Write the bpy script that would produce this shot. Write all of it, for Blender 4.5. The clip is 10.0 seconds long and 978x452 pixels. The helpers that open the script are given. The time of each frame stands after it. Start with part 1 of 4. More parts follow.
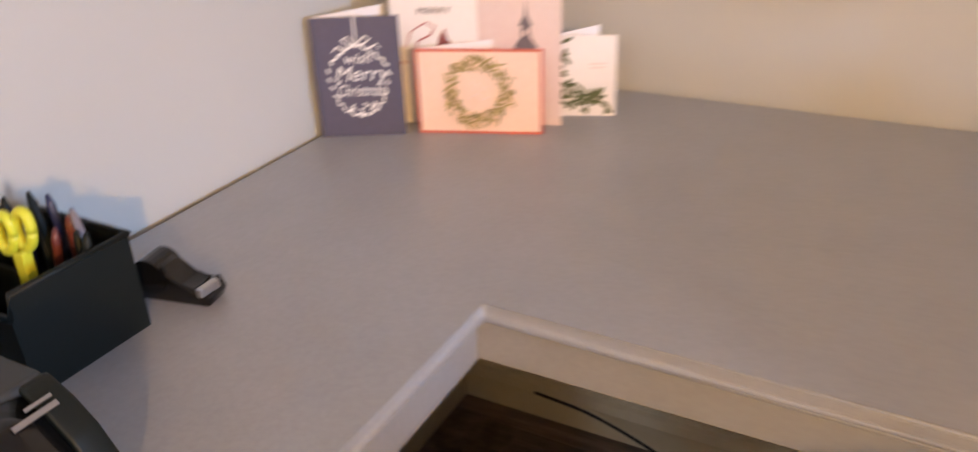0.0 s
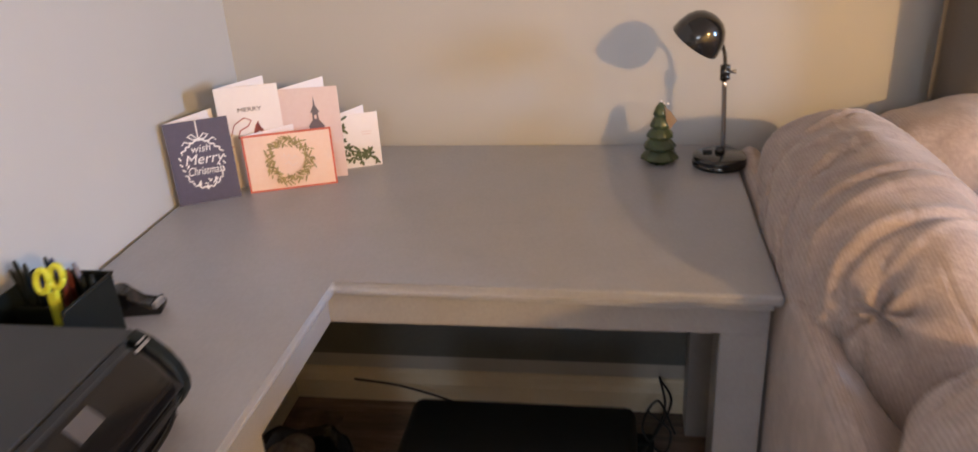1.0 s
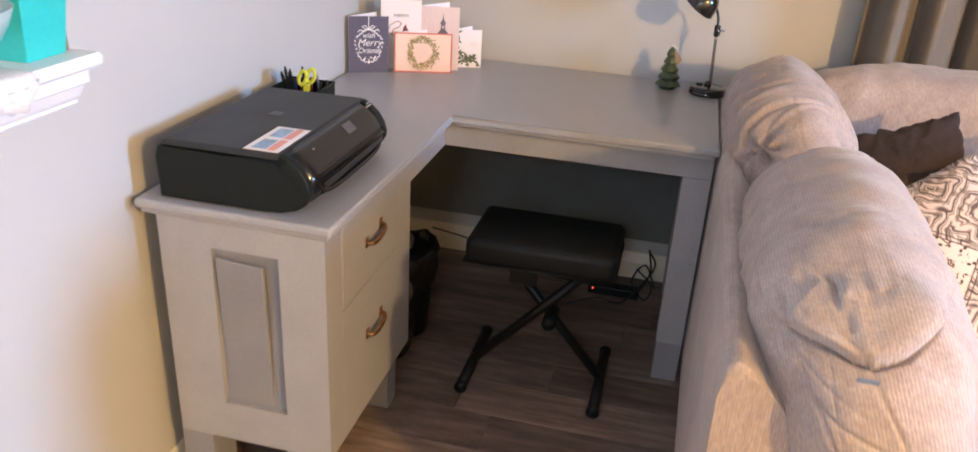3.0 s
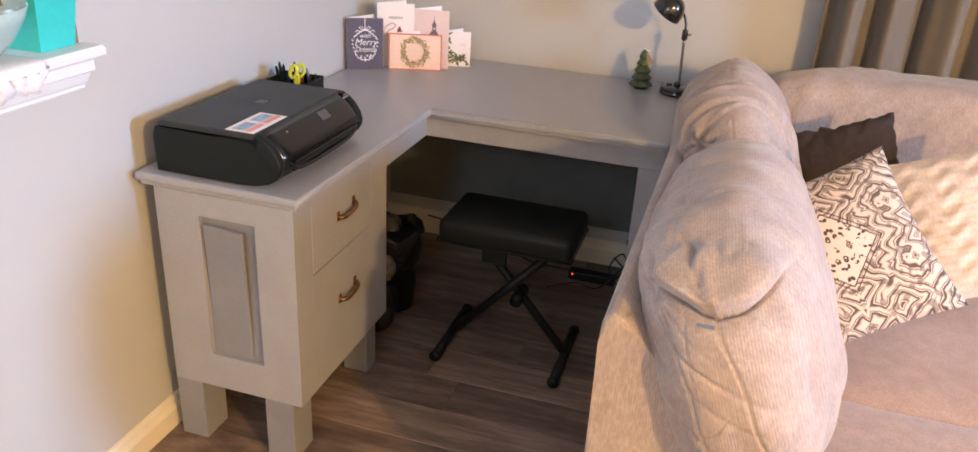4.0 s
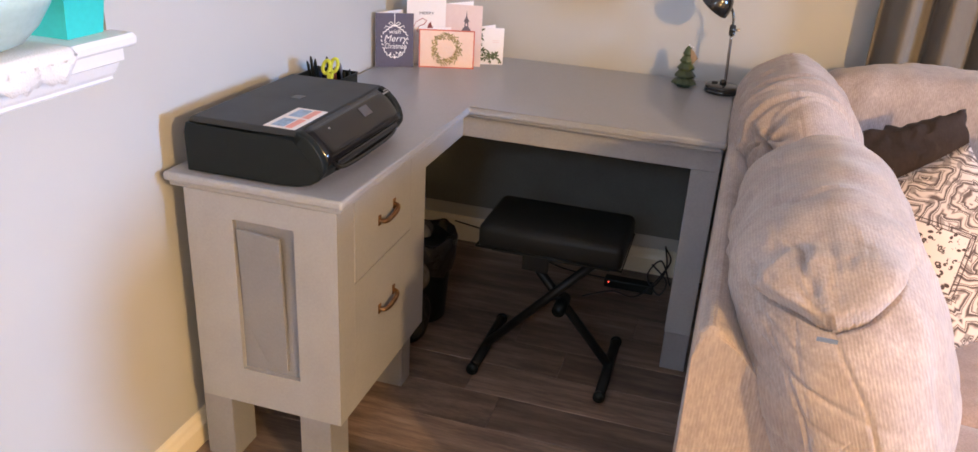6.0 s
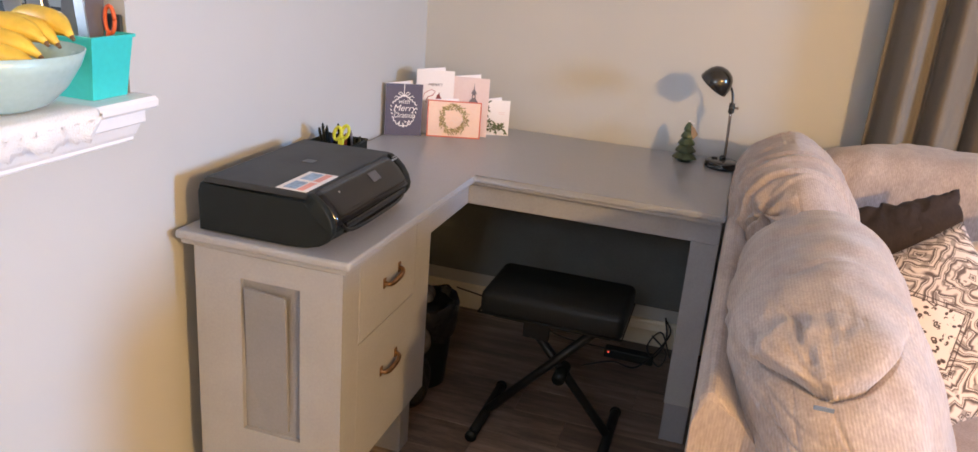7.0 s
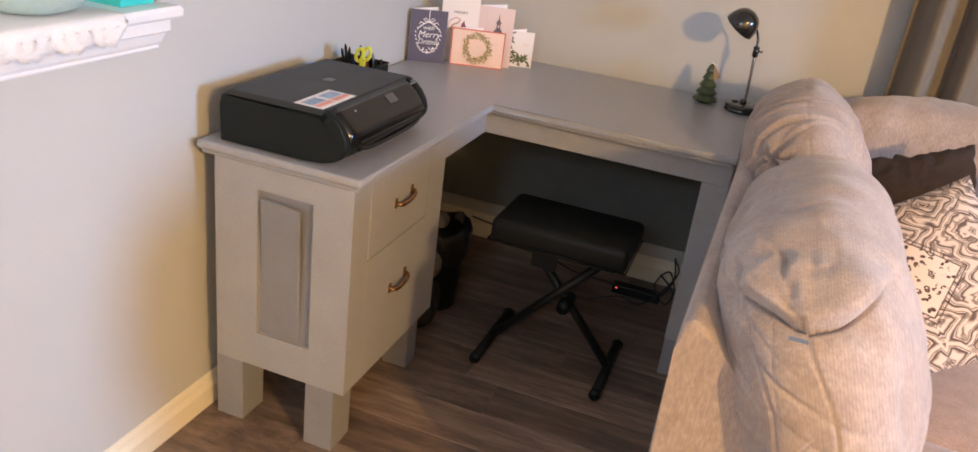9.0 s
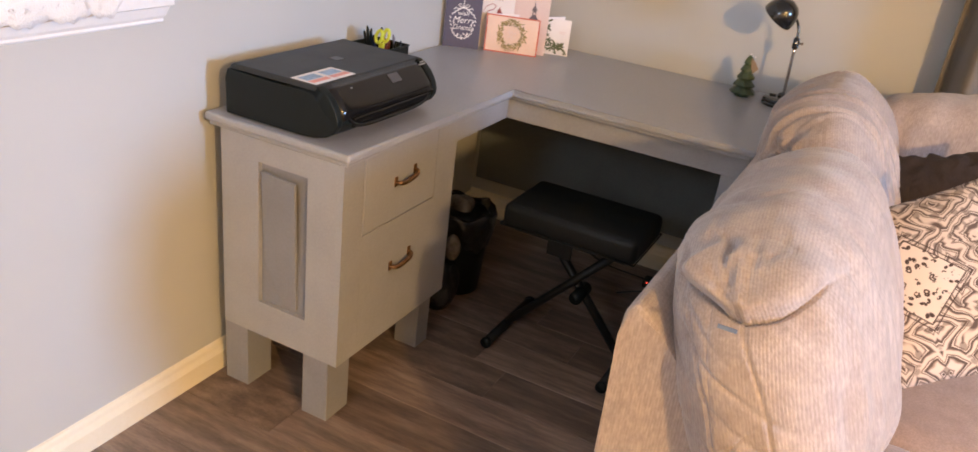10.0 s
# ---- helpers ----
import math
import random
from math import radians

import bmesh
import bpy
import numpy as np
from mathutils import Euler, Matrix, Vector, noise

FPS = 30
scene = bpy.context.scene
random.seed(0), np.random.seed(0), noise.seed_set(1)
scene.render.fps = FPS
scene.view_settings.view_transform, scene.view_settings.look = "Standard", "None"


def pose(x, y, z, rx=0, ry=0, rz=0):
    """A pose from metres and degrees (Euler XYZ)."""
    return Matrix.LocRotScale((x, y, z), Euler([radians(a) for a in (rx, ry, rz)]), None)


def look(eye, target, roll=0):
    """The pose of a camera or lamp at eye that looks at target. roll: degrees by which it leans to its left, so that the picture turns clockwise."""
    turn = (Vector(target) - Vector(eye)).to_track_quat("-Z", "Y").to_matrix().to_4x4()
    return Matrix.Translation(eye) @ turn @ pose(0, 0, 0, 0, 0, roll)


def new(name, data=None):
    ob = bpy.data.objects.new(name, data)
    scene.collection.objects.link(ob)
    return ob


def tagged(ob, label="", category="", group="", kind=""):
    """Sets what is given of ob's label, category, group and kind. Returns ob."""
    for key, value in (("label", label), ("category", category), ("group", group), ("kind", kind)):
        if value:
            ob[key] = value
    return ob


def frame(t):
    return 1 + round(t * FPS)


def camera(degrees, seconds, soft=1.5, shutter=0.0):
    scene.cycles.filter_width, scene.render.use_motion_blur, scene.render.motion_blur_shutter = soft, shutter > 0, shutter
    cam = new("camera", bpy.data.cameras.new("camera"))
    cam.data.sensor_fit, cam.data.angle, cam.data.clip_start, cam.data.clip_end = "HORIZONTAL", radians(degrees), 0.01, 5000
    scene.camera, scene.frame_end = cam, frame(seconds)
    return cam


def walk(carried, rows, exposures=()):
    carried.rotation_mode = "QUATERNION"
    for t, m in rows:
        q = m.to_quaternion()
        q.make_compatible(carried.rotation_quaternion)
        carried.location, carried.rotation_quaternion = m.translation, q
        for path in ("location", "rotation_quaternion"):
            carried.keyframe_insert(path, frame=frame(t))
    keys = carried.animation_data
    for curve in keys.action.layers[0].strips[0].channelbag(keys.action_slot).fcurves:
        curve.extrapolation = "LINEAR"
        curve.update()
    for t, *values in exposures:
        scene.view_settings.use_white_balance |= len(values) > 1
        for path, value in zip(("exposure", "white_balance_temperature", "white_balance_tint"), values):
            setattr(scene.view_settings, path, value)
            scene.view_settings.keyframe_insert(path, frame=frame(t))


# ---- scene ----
LENS = 62.0
cam = camera(LENS, 10.0, soft=1.5, shutter=0.5)
# seconds, place, then yaw, pitch and roll about the lens axis
ROWS = [
    (0.0, 0.7840, -1.2900, 1.1950, 28.526, -27.285, -2.100),
    (0.5, 0.9010, -1.5300, 1.3360, 15.661, -26.069, -4.000),
    (1.0, 0.9230, -1.8420, 1.3960, 9.877, -24.554, -3.500),
    (1.5, 0.9200, -2.1320, 1.4050, 8.698, -25.941, -3.500),
    (2.0, 1.0090, -2.3680, 1.3920, 10.835, -25.975, 0.700),
    (2.5, 1.0400, -2.5920, 1.4130, 11.955, -23.800, 3.600),
    (3.0, 1.0355, -2.7935, 1.4242, 12.435, -24.609, 3.459),
    (3.2, 1.0750, -2.8456, 1.4386, 12.505, -25.080, 3.217),
    (4.3, 1.3276, -3.0018, 1.4757, 16.855, -23.454, 3.429),
    (4.5, 1.3064, -3.0277, 1.4650, 16.682, -21.805, 3.233),
    (5.0, 1.2183, -2.9814, 1.4261, 16.281, -22.357, 2.947),
    (5.5, 1.1471, -2.8737, 1.3935, 15.740, -23.878, 3.225),
    (5.7, 1.1379, -2.8737, 1.3970, 15.577, -23.968, 3.434),
    (6.8, 1.1503, -2.9051, 1.4018, 15.964, -21.698, 3.894),
    (7.0, 1.1433, -2.9156, 1.4034, 16.029, -19.000, 4.730),
    (7.5, 1.1446, -2.9373, 1.3949, 16.167, -21.268, 6.724),
    (8.0, 1.1416, -2.9540, 1.3934, 16.581, -22.619, 6.999),
    (8.5, 1.1460, -2.9711, 1.3934, 17.120, -23.003, 7.289),
    (9.0, 1.2009, -2.9545, 1.4007, 17.545, -23.574, 7.541),
    (9.5, 1.3278, -2.9113, 1.4003, 20.533, -23.955, 7.832),
    (10.0, 1.4310, -2.8674, 1.3965, 24.844, -24.643, 7.257),
]
EXPOSE = [(0.0, 0.33, 6500, 14), (0.5, 0.08, 7100, 14), (1.0, 0.1, 6300, 13), (1.5, 0.34, 5900, 14), (2.0, 0.58, 5950, 16),
          (2.5, 0.56, 5800, 14), (3.0, 0.38, 5650, 10), (4.5, 0.23, 5900, 11), (5.0, 0.12, 5800, 11), (5.5, 0.29, 5600, 12), (7.0, 0.21, 5850, 10),
          (8.5, 0.12, 5950, 10), (10.0, 0.13, 5950, 10)]
walk(cam, [(t, pose(x, y, z, 90 + pitch, 0, yaw) @ pose(0, 0, 0, 0, 0, roll)) for t, x, y, z, yaw, pitch, roll in ROWS], EXPOSE)

# ---- light ----
world = bpy.data.worlds.new("sky")
scene.world = world
world.use_nodes = True
sky = world.node_tree.nodes.new("ShaderNodeTexSky")
sky.sky_type, sky.sun_disc = "NISHITA", False
sky.sun_elevation, sky.sun_rotation = radians(35), radians(150)
world.node_tree.links.new(sky.outputs[0], world.node_tree.nodes["Background"].inputs[0])
world.node_tree.nodes["Background"].inputs[1].default_value = 0.1


def area(name, eye, target, w, h, power, colour, spread=180):
    d = bpy.data.lights.new(name, "AREA")
    d.shape, d.size, d.size_y, d.energy, d.color = "RECTANGLE", w, h, power, colour
    d.spread = radians(spread)
    ob = new(name, d)
    ob.matrix_world = look(eye, target)
    return ob


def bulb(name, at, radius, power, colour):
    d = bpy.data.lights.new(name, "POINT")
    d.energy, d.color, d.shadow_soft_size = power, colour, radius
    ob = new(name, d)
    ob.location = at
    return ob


# daylight in the opening of the far right-hand window, unseen, inferred from its shadows
area("window_daylight", (5.55, -2.05, 1.75), (0.0, -1.9, 0.9), 0.7, 0.9, 50, (0.38, 0.62, 1.0), 86)
# added cool light in the unseen kitchen, brightens the bowl and box
area("kitchen_fill", (-2.58, -2.6, 1.6), (0.0, -2.0, 1.1), 1.0, 0.9, 55, (0.8, 0.88, 1.0))
# the room's warm lamp, unseen, placed from the desk lamp's shadow; no fixture
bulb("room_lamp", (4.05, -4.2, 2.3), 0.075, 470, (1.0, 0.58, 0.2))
# added cool fill, no real source, to lift the camera-facing sides and kneehole
bulb("camera_side_fill", (0.9, -4.8, 2.2), 0.22, 44, (0.74, 0.86, 1.0))


# ---- materials ----
def nodes_of(name):
    m = bpy.data.materials.new(name)
    m.use_nodes = True
    t = m.node_tree
    return m, t, t.nodes["Principled BSDF"]


def put(t, kind, **inputs):
    n = t.nodes.new(kind)
    for k, v in inputs.items():
        n.inputs[k.replace("_", " ")].default_value = v
    return n


def ramp(t, src, stops):
    n = t.nodes.new("ShaderNodeValToRGB")
    e = n.color_ramp.elements
    while len(e) < len(stops):
        e.new(0.5)
    for s, (p, c) in zip(e, stops):
        s.position, s.color = p, (*c, 1)
    t.links.new(src, n.inputs[0])
    return n.outputs[0]


def blend(t, fac, a, b, mode="MIX"):
    n = t.nodes.new("ShaderNodeMix")
    n.data_type, n.blend_type = "RGBA", mode
    for sock, v in ((n.inputs[0], fac), (n.inputs[6], a), (n.inputs[7], b)):
        if isinstance(v, (int, float)):
            sock.default_value = v
        elif isinstance(v, tuple):
            sock.default_value = (*v, 1)
        else:
            t.links.new(v, sock)
    return n.outputs[2]


def maths(t, op, a, b=0.0):
    n = t.nodes.new("ShaderNodeMath")
    n.operation = op
    for sock, v in zip(n.inputs, (a, b)):
        if isinstance(v, (int, float)):
            sock.default_value = v
        else:
            t.links.new(v, sock)
    return n.outputs[0]


def coords(t, scale=(1, 1, 1), turn=(0, 0, 0), world_space=False):
    m = put(t, "ShaderNodeMapping", Scale=scale, Rotation=[radians(a) for a in turn])
    if world_space:
        src = t.nodes.new("ShaderNodeNewGeometry").outputs["Position"]
    else:
        src = t.nodes.new("ShaderNodeTexCoord").outputs["Object"]
    t.links.new(src, m.inputs[0])
    return m.outputs[0]


def noise_at(t, vec, scale, detail=4.0, rough=0.55):
    n = put(t, "ShaderNodeTexNoise", Scale=scale, Detail=detail, Roughness=rough)
    t.links.new(vec, n.inputs["Vector"])
    return n.outputs["Fac"]


def bump(t, b, height, strength, distance):
    n = put(t, "ShaderNodeBump", Strength=strength, Distance=distance)
    t.links.new(height, n.inputs["Height"])
    t.links.new(n.outputs[0], b.inputs["Normal"])
    return n


def plain(name, colour, rough=0.5, metal=0.0, vary=0.12, scale=6.0, grain=90.0, relief=0.15, depth=0.001, coat=0.0, gloss=0.5):
    """Paint, plastic, metal, paper: one colour with blotches, grain and fine relief."""
    m, t, b = nodes_of(name)
    v = coords(t)
    big, fine = noise_at(t, v, scale), noise_at(t, v, grain)
    dark = tuple(c * (1 - vary) for c in colour)
    light = tuple(min(1, c * (1 + vary)) for c in colour)
    c = ramp(t, big, [(0.3, dark), (0.7, light)])
    c = blend(t, 0.12, c, ramp(t, fine, [(0.3, (0.3, 0.3, 0.3)), (0.7, (0.7, 0.7, 0.7))]), "OVERLAY")
    t.links.new(c, b.inputs["Base Color"])
    b.inputs["Metallic"].default_value = metal
    b.inputs["Coat Weight"].default_value = coat
    b.inputs["Specular IOR Level"].default_value = gloss
    t.links.new(ramp(t, big, [(0.2, (rough * 0.85,) * 3), (0.8, (min(1, rough * 1.15),) * 3)]), b.inputs["Roughness"])
    bump(t, b, fine, relief, depth)
    return m


def cloth(name, dark, light, rib=0.0, turn=(0, 0, 0), sheen=0.3):
    """Napped upholstery with brushed patches and fine ribs."""
    m, t, b = nodes_of(name)
    v = coords(t)
    big, mid, fine = noise_at(t, v, 5.0, 3), noise_at(t, v, 28.0, 4), noise_at(t, coords(t, (1, 1, 0.3)), 250.0, 3)
    c = ramp(t, big, [(0.32, dark), (0.68, light)])
    c = blend(t, 0.34, c, ramp(t, mid, [(0.3, tuple(x * 0.8 for x in dark)), (0.7, tuple(min(1, x * 1.12) for x in light))]))
    c = blend(t, 0.26, c, ramp(t, fine, [(0.35, (0.25, 0.25, 0.25)), (0.65, (0.75, 0.75, 0.75))]), "OVERLAY")
    height = fine
    if rib:
        w = put(t, "ShaderNodeTexWave", Scale=rib, Distortion=0.7, Detail=2.0, Detail_Scale=1.5)
        w.wave_profile = "SIN"
        t.links.new(coords(t, (1, 1, 1), turn), w.inputs["Vector"])
        nap = ramp(t, noise_at(t, coords(t), 6.5, 3), [(0.36, (0.04,) * 3), (0.66, (0.13,) * 3)])
        c = blend(t, nap, c, ramp(t, w.outputs["Fac"], [(0.1, (0.2, 0.18, 0.16)), (0.6, (0.8, 0.8, 0.8))]), "OVERLAY")
        height = maths(t, "ADD", maths(t, "MULTIPLY", w.outputs["Fac"], 0.38), maths(t, "MULTIPLY", fine, 0.5))
    t.links.new(c, b.inputs["Base Color"])
    b.inputs["Roughness"].default_value = 0.95
    b.inputs["Sheen Weight"].default_value = sheen
    b.inputs["Sheen Roughness"].default_value = 0.5
    bump(t, b, height, 0.5, 0.0012)
    return m


def wall_paint(name, colour):
    m, t, b = nodes_of(name)
    v = coords(t, world_space=True)
    big, roll = noise_at(t, v, 1.3, 3), noise_at(t, v, 220.0, 3)
    t.links.new(ramp(t, big, [(0.3, tuple(c * 0.95 for c in colour)), (0.7, tuple(c * 1.03 for c in colour))]), b.inputs["Base Color"])
    b.inputs["Roughness"].default_value = 0.62
    bump(t, b, roll, 0.12, 0.0008)
    return m


def plank_wood(name):
    m, t, b = nodes_of(name)
    info = t.nodes.new("ShaderNodeObjectInfo")
    shift = t.nodes.new("ShaderNodeVectorMath")
    shift.operation = "ADD"
    gap = t.nodes.new("ShaderNodeCombineXYZ")
    t.links.new(maths(t, "MULTIPLY", info.outputs["Random"], 37.0), gap.inputs[0])
    t.links.new(maths(t, "MULTIPLY", info.outputs["Random"], 11.0), gap.inputs[1])
    t.links.new(coords(t), shift.inputs[0])
    t.links.new(gap.outputs[0], shift.inputs[1])
    stretch = put(t, "ShaderNodeMapping", Scale=(1.1, 9.0, 1.0))
    t.links.new(shift.outputs[0], stretch.inputs[0])
    grain, fine = noise_at(t, stretch.outputs[0], 2.6, 6, 0.62), noise_at(t, stretch.outputs[0], 22.0, 5, 0.6)
    patch = noise_at(t, shift.outputs[0], 3.0, 2)
    c = ramp(t, grain, [(0.32, (0.05, 0.035, 0.026)), (0.46, (0.16, 0.112, 0.083)), (0.57, (0.30, 0.22, 0.165)), (0.7, (0.45, 0.35, 0.275))])
    c = blend(t, 0.4, c, ramp(t, fine, [(0.3, (0.055, 0.037, 0.028)), (0.7, (0.30, 0.215, 0.168))]))
    c = blend(t, maths(t, "MULTIPLY", patch, 0.3), c, (0.25, 0.19, 0.16))
    c = blend(t, 0.75, c, ramp(t, info.outputs["Random"], [(0.0, (0.30, 0.29, 0.28)), (0.5, (0.5, 0.5, 0.5)), (1.0, (0.68, 0.67, 0.66))]), "OVERLAY")
    t.links.new(c, b.inputs["Base Color"])
    t.links.new(ramp(t, fine, [(0.2, (0.34,) * 3), (0.8, (0.55,) * 3)]), b.inputs["Roughness"])
    bump(t, b, fine, 0.2, 0.0008)
    return m


M_WALL = wall_paint("grey_wall_paint", (0.49, 0.488, 0.462))
M_CEIL = wall_paint("white_ceiling_paint", (0.74, 0.73, 0.7))
M_TRIM = plain("cream_trim_paint", (0.78, 0.71, 0.55), 0.4, vary=0.04, relief=0.05)
M_SILL = plain("white_sill_paint", (0.77, 0.765, 0.76), 0.38, vary=0.03, relief=0.05)
M_DESK = plain("blue_grey_desk_paint", (0.335, 0.342, 0.365), 0.33, vary=0.05, scale=9, grain=160, relief=0.12)
# darker tone of the desk grey, for the recess, loose panel and block feet
M_DESK_DARK = plain("darker_desk_grey", (0.24, 0.245, 0.27), 0.45, vary=0.06, scale=9, grain=160, relief=0.12)
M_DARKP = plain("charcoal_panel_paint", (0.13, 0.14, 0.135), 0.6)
M_GAP = plain("dark_gap", (0.03, 0.026, 0.024), 0.9)
M_BRONZE = plain("aged_bronze", (0.27, 0.15, 0.07), 0.3, 0.9, vary=0.35, scale=60)
M_FLOOR = plank_wood("brown_laminate")
M_SUB = plain("dark_subfloor", (0.03, 0.022, 0.018), 0.9)
M_SOFA = cloth("taupe_ribbed_chenille", (0.33, 0.265, 0.237), (0.44, 0.365, 0.328), rib=62.0)
M_SOFA_WIDE = cloth("taupe_chenille_across", (0.33, 0.265, 0.237), (0.44, 0.365, 0.328), rib=62.0, turn=(0, 0, 90))
M_SEAT = cloth("taupe_seat_chenille", (0.34, 0.235, 0.185), (0.42, 0.30, 0.245))
M_BLACK = plain("black_plastic", (0.005, 0.0075, 0.0065), 0.5, vary=0.1, grain=400, relief=0.25, depth=0.0004, gloss=0.28)
M_GREY = plain("charcoal_plastic", (0.026, 0.029, 0.031), 0.5, vary=0.06, grain=500, relief=0.2, depth=0.0003, gloss=0.4)
M_GLOSS = plain("glossy_black_plastic", (0.006, 0.0055, 0.0055), 0.16, vary=0.1, relief=0.0, coat=0.0)
M_LAMP = plain("glossy_black_enamel", (0.01, 0.01, 0.01), 0.15, vary=0.1, relief=0.0, coat=0.6)
M_CHROME = plain("dark_chrome", (0.35, 0.33, 0.32), 0.2, 1.0, vary=0.1, relief=0.0)
M_STEEL = plain("black_tube_steel", (0.012, 0.012, 0.011), 0.45, vary=0.2, gloss=0.3)
M_VINYL = plain("black_vinyl", (0.008, 0.009, 0.008), 0.5, vary=0.15, grain=140, relief=0.4, gloss=0.3)
M_SCREEN = plain("grey_display", (0.075, 0.07, 0.07), 0.3)
M_WHITE = plain("white_card_paper", (0.85, 0.8, 0.78), 0.6, vary=0.02, relief=0.05)
M_PINKW = plain("blush_card_paper", (0.78, 0.64, 0.61), 0.6, vary=0.03, relief=0.05)
M_NAVY = plain("navy_card_paper", (0.085, 0.08, 0.125), 0.55, vary=0.05, relief=0.05)
M_PEACH = plain("peach_card_paper", (0.84, 0.62, 0.5), 0.6, vary=0.05, relief=0.05)
M_RED = plain("red_card_border", (0.62, 0.14, 0.09), 0.6)
M_OLIVE = plain("olive_leaf_print", (0.33, 0.26, 0.11), 0.6, vary=0.4, scale=120)
M_SPRIG = plain("green_sprig_print", (0.10, 0.12, 0.055), 0.6, vary=0.4, scale=120)
M_INK = plain("grey_ink", (0.16, 0.14, 0.16), 0.6)
M_INKRED = plain("red_script_ink", (0.42, 0.13, 0.13), 0.6)
M_SNOW = plain("white_print", (0.82, 0.8, 0.8), 0.6, vary=0.02)
M_BLUEP = plain("blue_print", (0.30, 0.42, 0.58), 0.5, vary=0.3, scale=80)
M_REDP = plain("coral_print", (0.75, 0.33, 0.27), 0.5)
M_TREE = plain("green_glazed_ceramic", (0.045, 0.068, 0.028), 0.3, vary=0.4, scale=40)
M_TAG = plain("tan_paper_tag", (0.30, 0.21, 0.13), 0.7)
M_LIME = plain("yellow_green_plastic", (0.58, 0.60, 0.04), 0.4, vary=0.05)
M_PENA = plain("blue_pen_plastic", (0.02, 0.025, 0.07), 0.3)
M_PENB = plain("red_pen_plastic", (0.14, 0.035, 0.03), 0.3)
M_BAG = plain("black_bin_liner", (0.02, 0.019, 0.018), 0.25, vary=0.2, grain=40, relief=0.8, depth=0.006)
M_CLEAR = plain("crumpled_clear_film", (0.16, 0.14, 0.12), 0.25, vary=0.4, scale=30, grain=60, relief=0.8, depth=0.004)
M_TEAL = plain("turquoise_plastic", (0.06, 0.55, 0.52), 0.4, vary=0.05, relief=0.05)
M_BOWL = plain("pale_sea_green_ceramic", (0.42, 0.56, 0.53), 0.25, vary=0.05, relief=0.02)
M_BANANA = plain("ripe_banana_skin", (0.75, 0.48, 0.05), 0.45, vary=0.15, scale=30)
M_STALK = plain("brown_banana_stalk", (0.16, 0.09, 0.04), 0.7)
M_GREENF = plain("green_fruit_skin", (0.22, 0.30, 0.08), 0.45, vary=0.2)
M_METAL = plain("brushed_steel", (0.5, 0.5, 0.52), 0.3, 0.9)
M_ORANGE = plain("orange_plastic", (0.7, 0.12, 0.03), 0.4)
M_FUR = cloth("dark_brown_plush", (0.020, 0.013, 0.011), (0.042, 0.027, 0.022), sheen=0.03)
M_WIRE = plain("black_cable", (0.015, 0.015, 0.015), 0.5)


def led_red():
    m, t, b = nodes_of("red_indicator")
    b.inputs["Base Color"].default_value = (0.8, 0.05, 0.03, 1)
    b.inputs["Emission Color"].default_value = (1, 0.08, 0.04, 1)
    b.inputs["Emission Strength"].default_value = 1.5
    return m


M_LED = led_red()
M_TAGB = plain("pale_blue_label", (0.15, 0.2, 0.3), 0.6)


SILL_Z = 1.0715


def lace():
    m, t, b = nodes_of("white_cotton_lace")
    v = put(t, "ShaderNodeTexVoronoi", Scale=270.0)
    t.links.new(coords(t), v.inputs["Vector"])
    n = noise_at(t, coords(t), 45.0, 2)
    hole = maths(t, "MULTIPLY", maths(t, "LESS_THAN", v.outputs["Distance"], 0.24), maths(t, "GREATER_THAN", n, 0.66))
    sep = t.nodes.new("ShaderNodeSeparateXYZ")
    t.links.new(coords(t), sep.inputs[0])
    fan = maths(t, "GREATER_THAN", maths(t, "SINE", maths(t, "MULTIPLY", sep.outputs[1], 2 * math.pi / 0.03)), 0.35)
    low = maths(t, "MULTIPLY", maths(t, "LESS_THAN", sep.outputs[2], SILL_Z - 0.016), maths(t, "GREATER_THAN", sep.outputs[2], SILL_Z - 0.036))
    eyes = maths(t, "MULTIPLY", maths(t, "LESS_THAN", v.outputs["Distance"], 0.42), maths(t, "MULTIPLY", fan, low))
    hole = maths(t, "MAXIMUM", hole, eyes)
    b.inputs["Base Color"].default_value = (0.75, 0.725, 0.70, 1)
    b.inputs["Roughness"].default_value = 0.9
    t.links.new(maths(t, "SUBTRACT", 1.0, hole), b.inputs["Alpha"])
    bump(t, b, maths(t, "ADD", v.outputs["Distance"], noise_at(t, coords(t), 70.0, 3)), 0.45, 0.0018)
    return m


M_LACE = lace()


def curtain_cloth():
    m, t, b = nodes_of("grey_taupe_drape")
    v = coords(t, (1, 1, 0.2))
    big, fine = noise_at(t, v, 3.0, 3), noise_at(t, coords(t), 500.0, 2)
    c = ramp(t, big, [(0.3, (0.135, 0.115, 0.09)), (0.7, (0.19, 0.168, 0.135))])
    c = blend(t, 0.3, c, ramp(t, fine, [(0.3, (0.3, 0.3, 0.3)), (0.7, (0.7, 0.7, 0.7))]), "OVERLAY")
    t.links.new(c, b.inputs["Base Color"])
    b.inputs["Roughness"].default_value = 0.8
    b.inputs["Sheen Weight"].default_value = 0.3
    bump(t, b, fine, 0.3, 0.0006)
    return m


M_DRAPE = curtain_cloth()


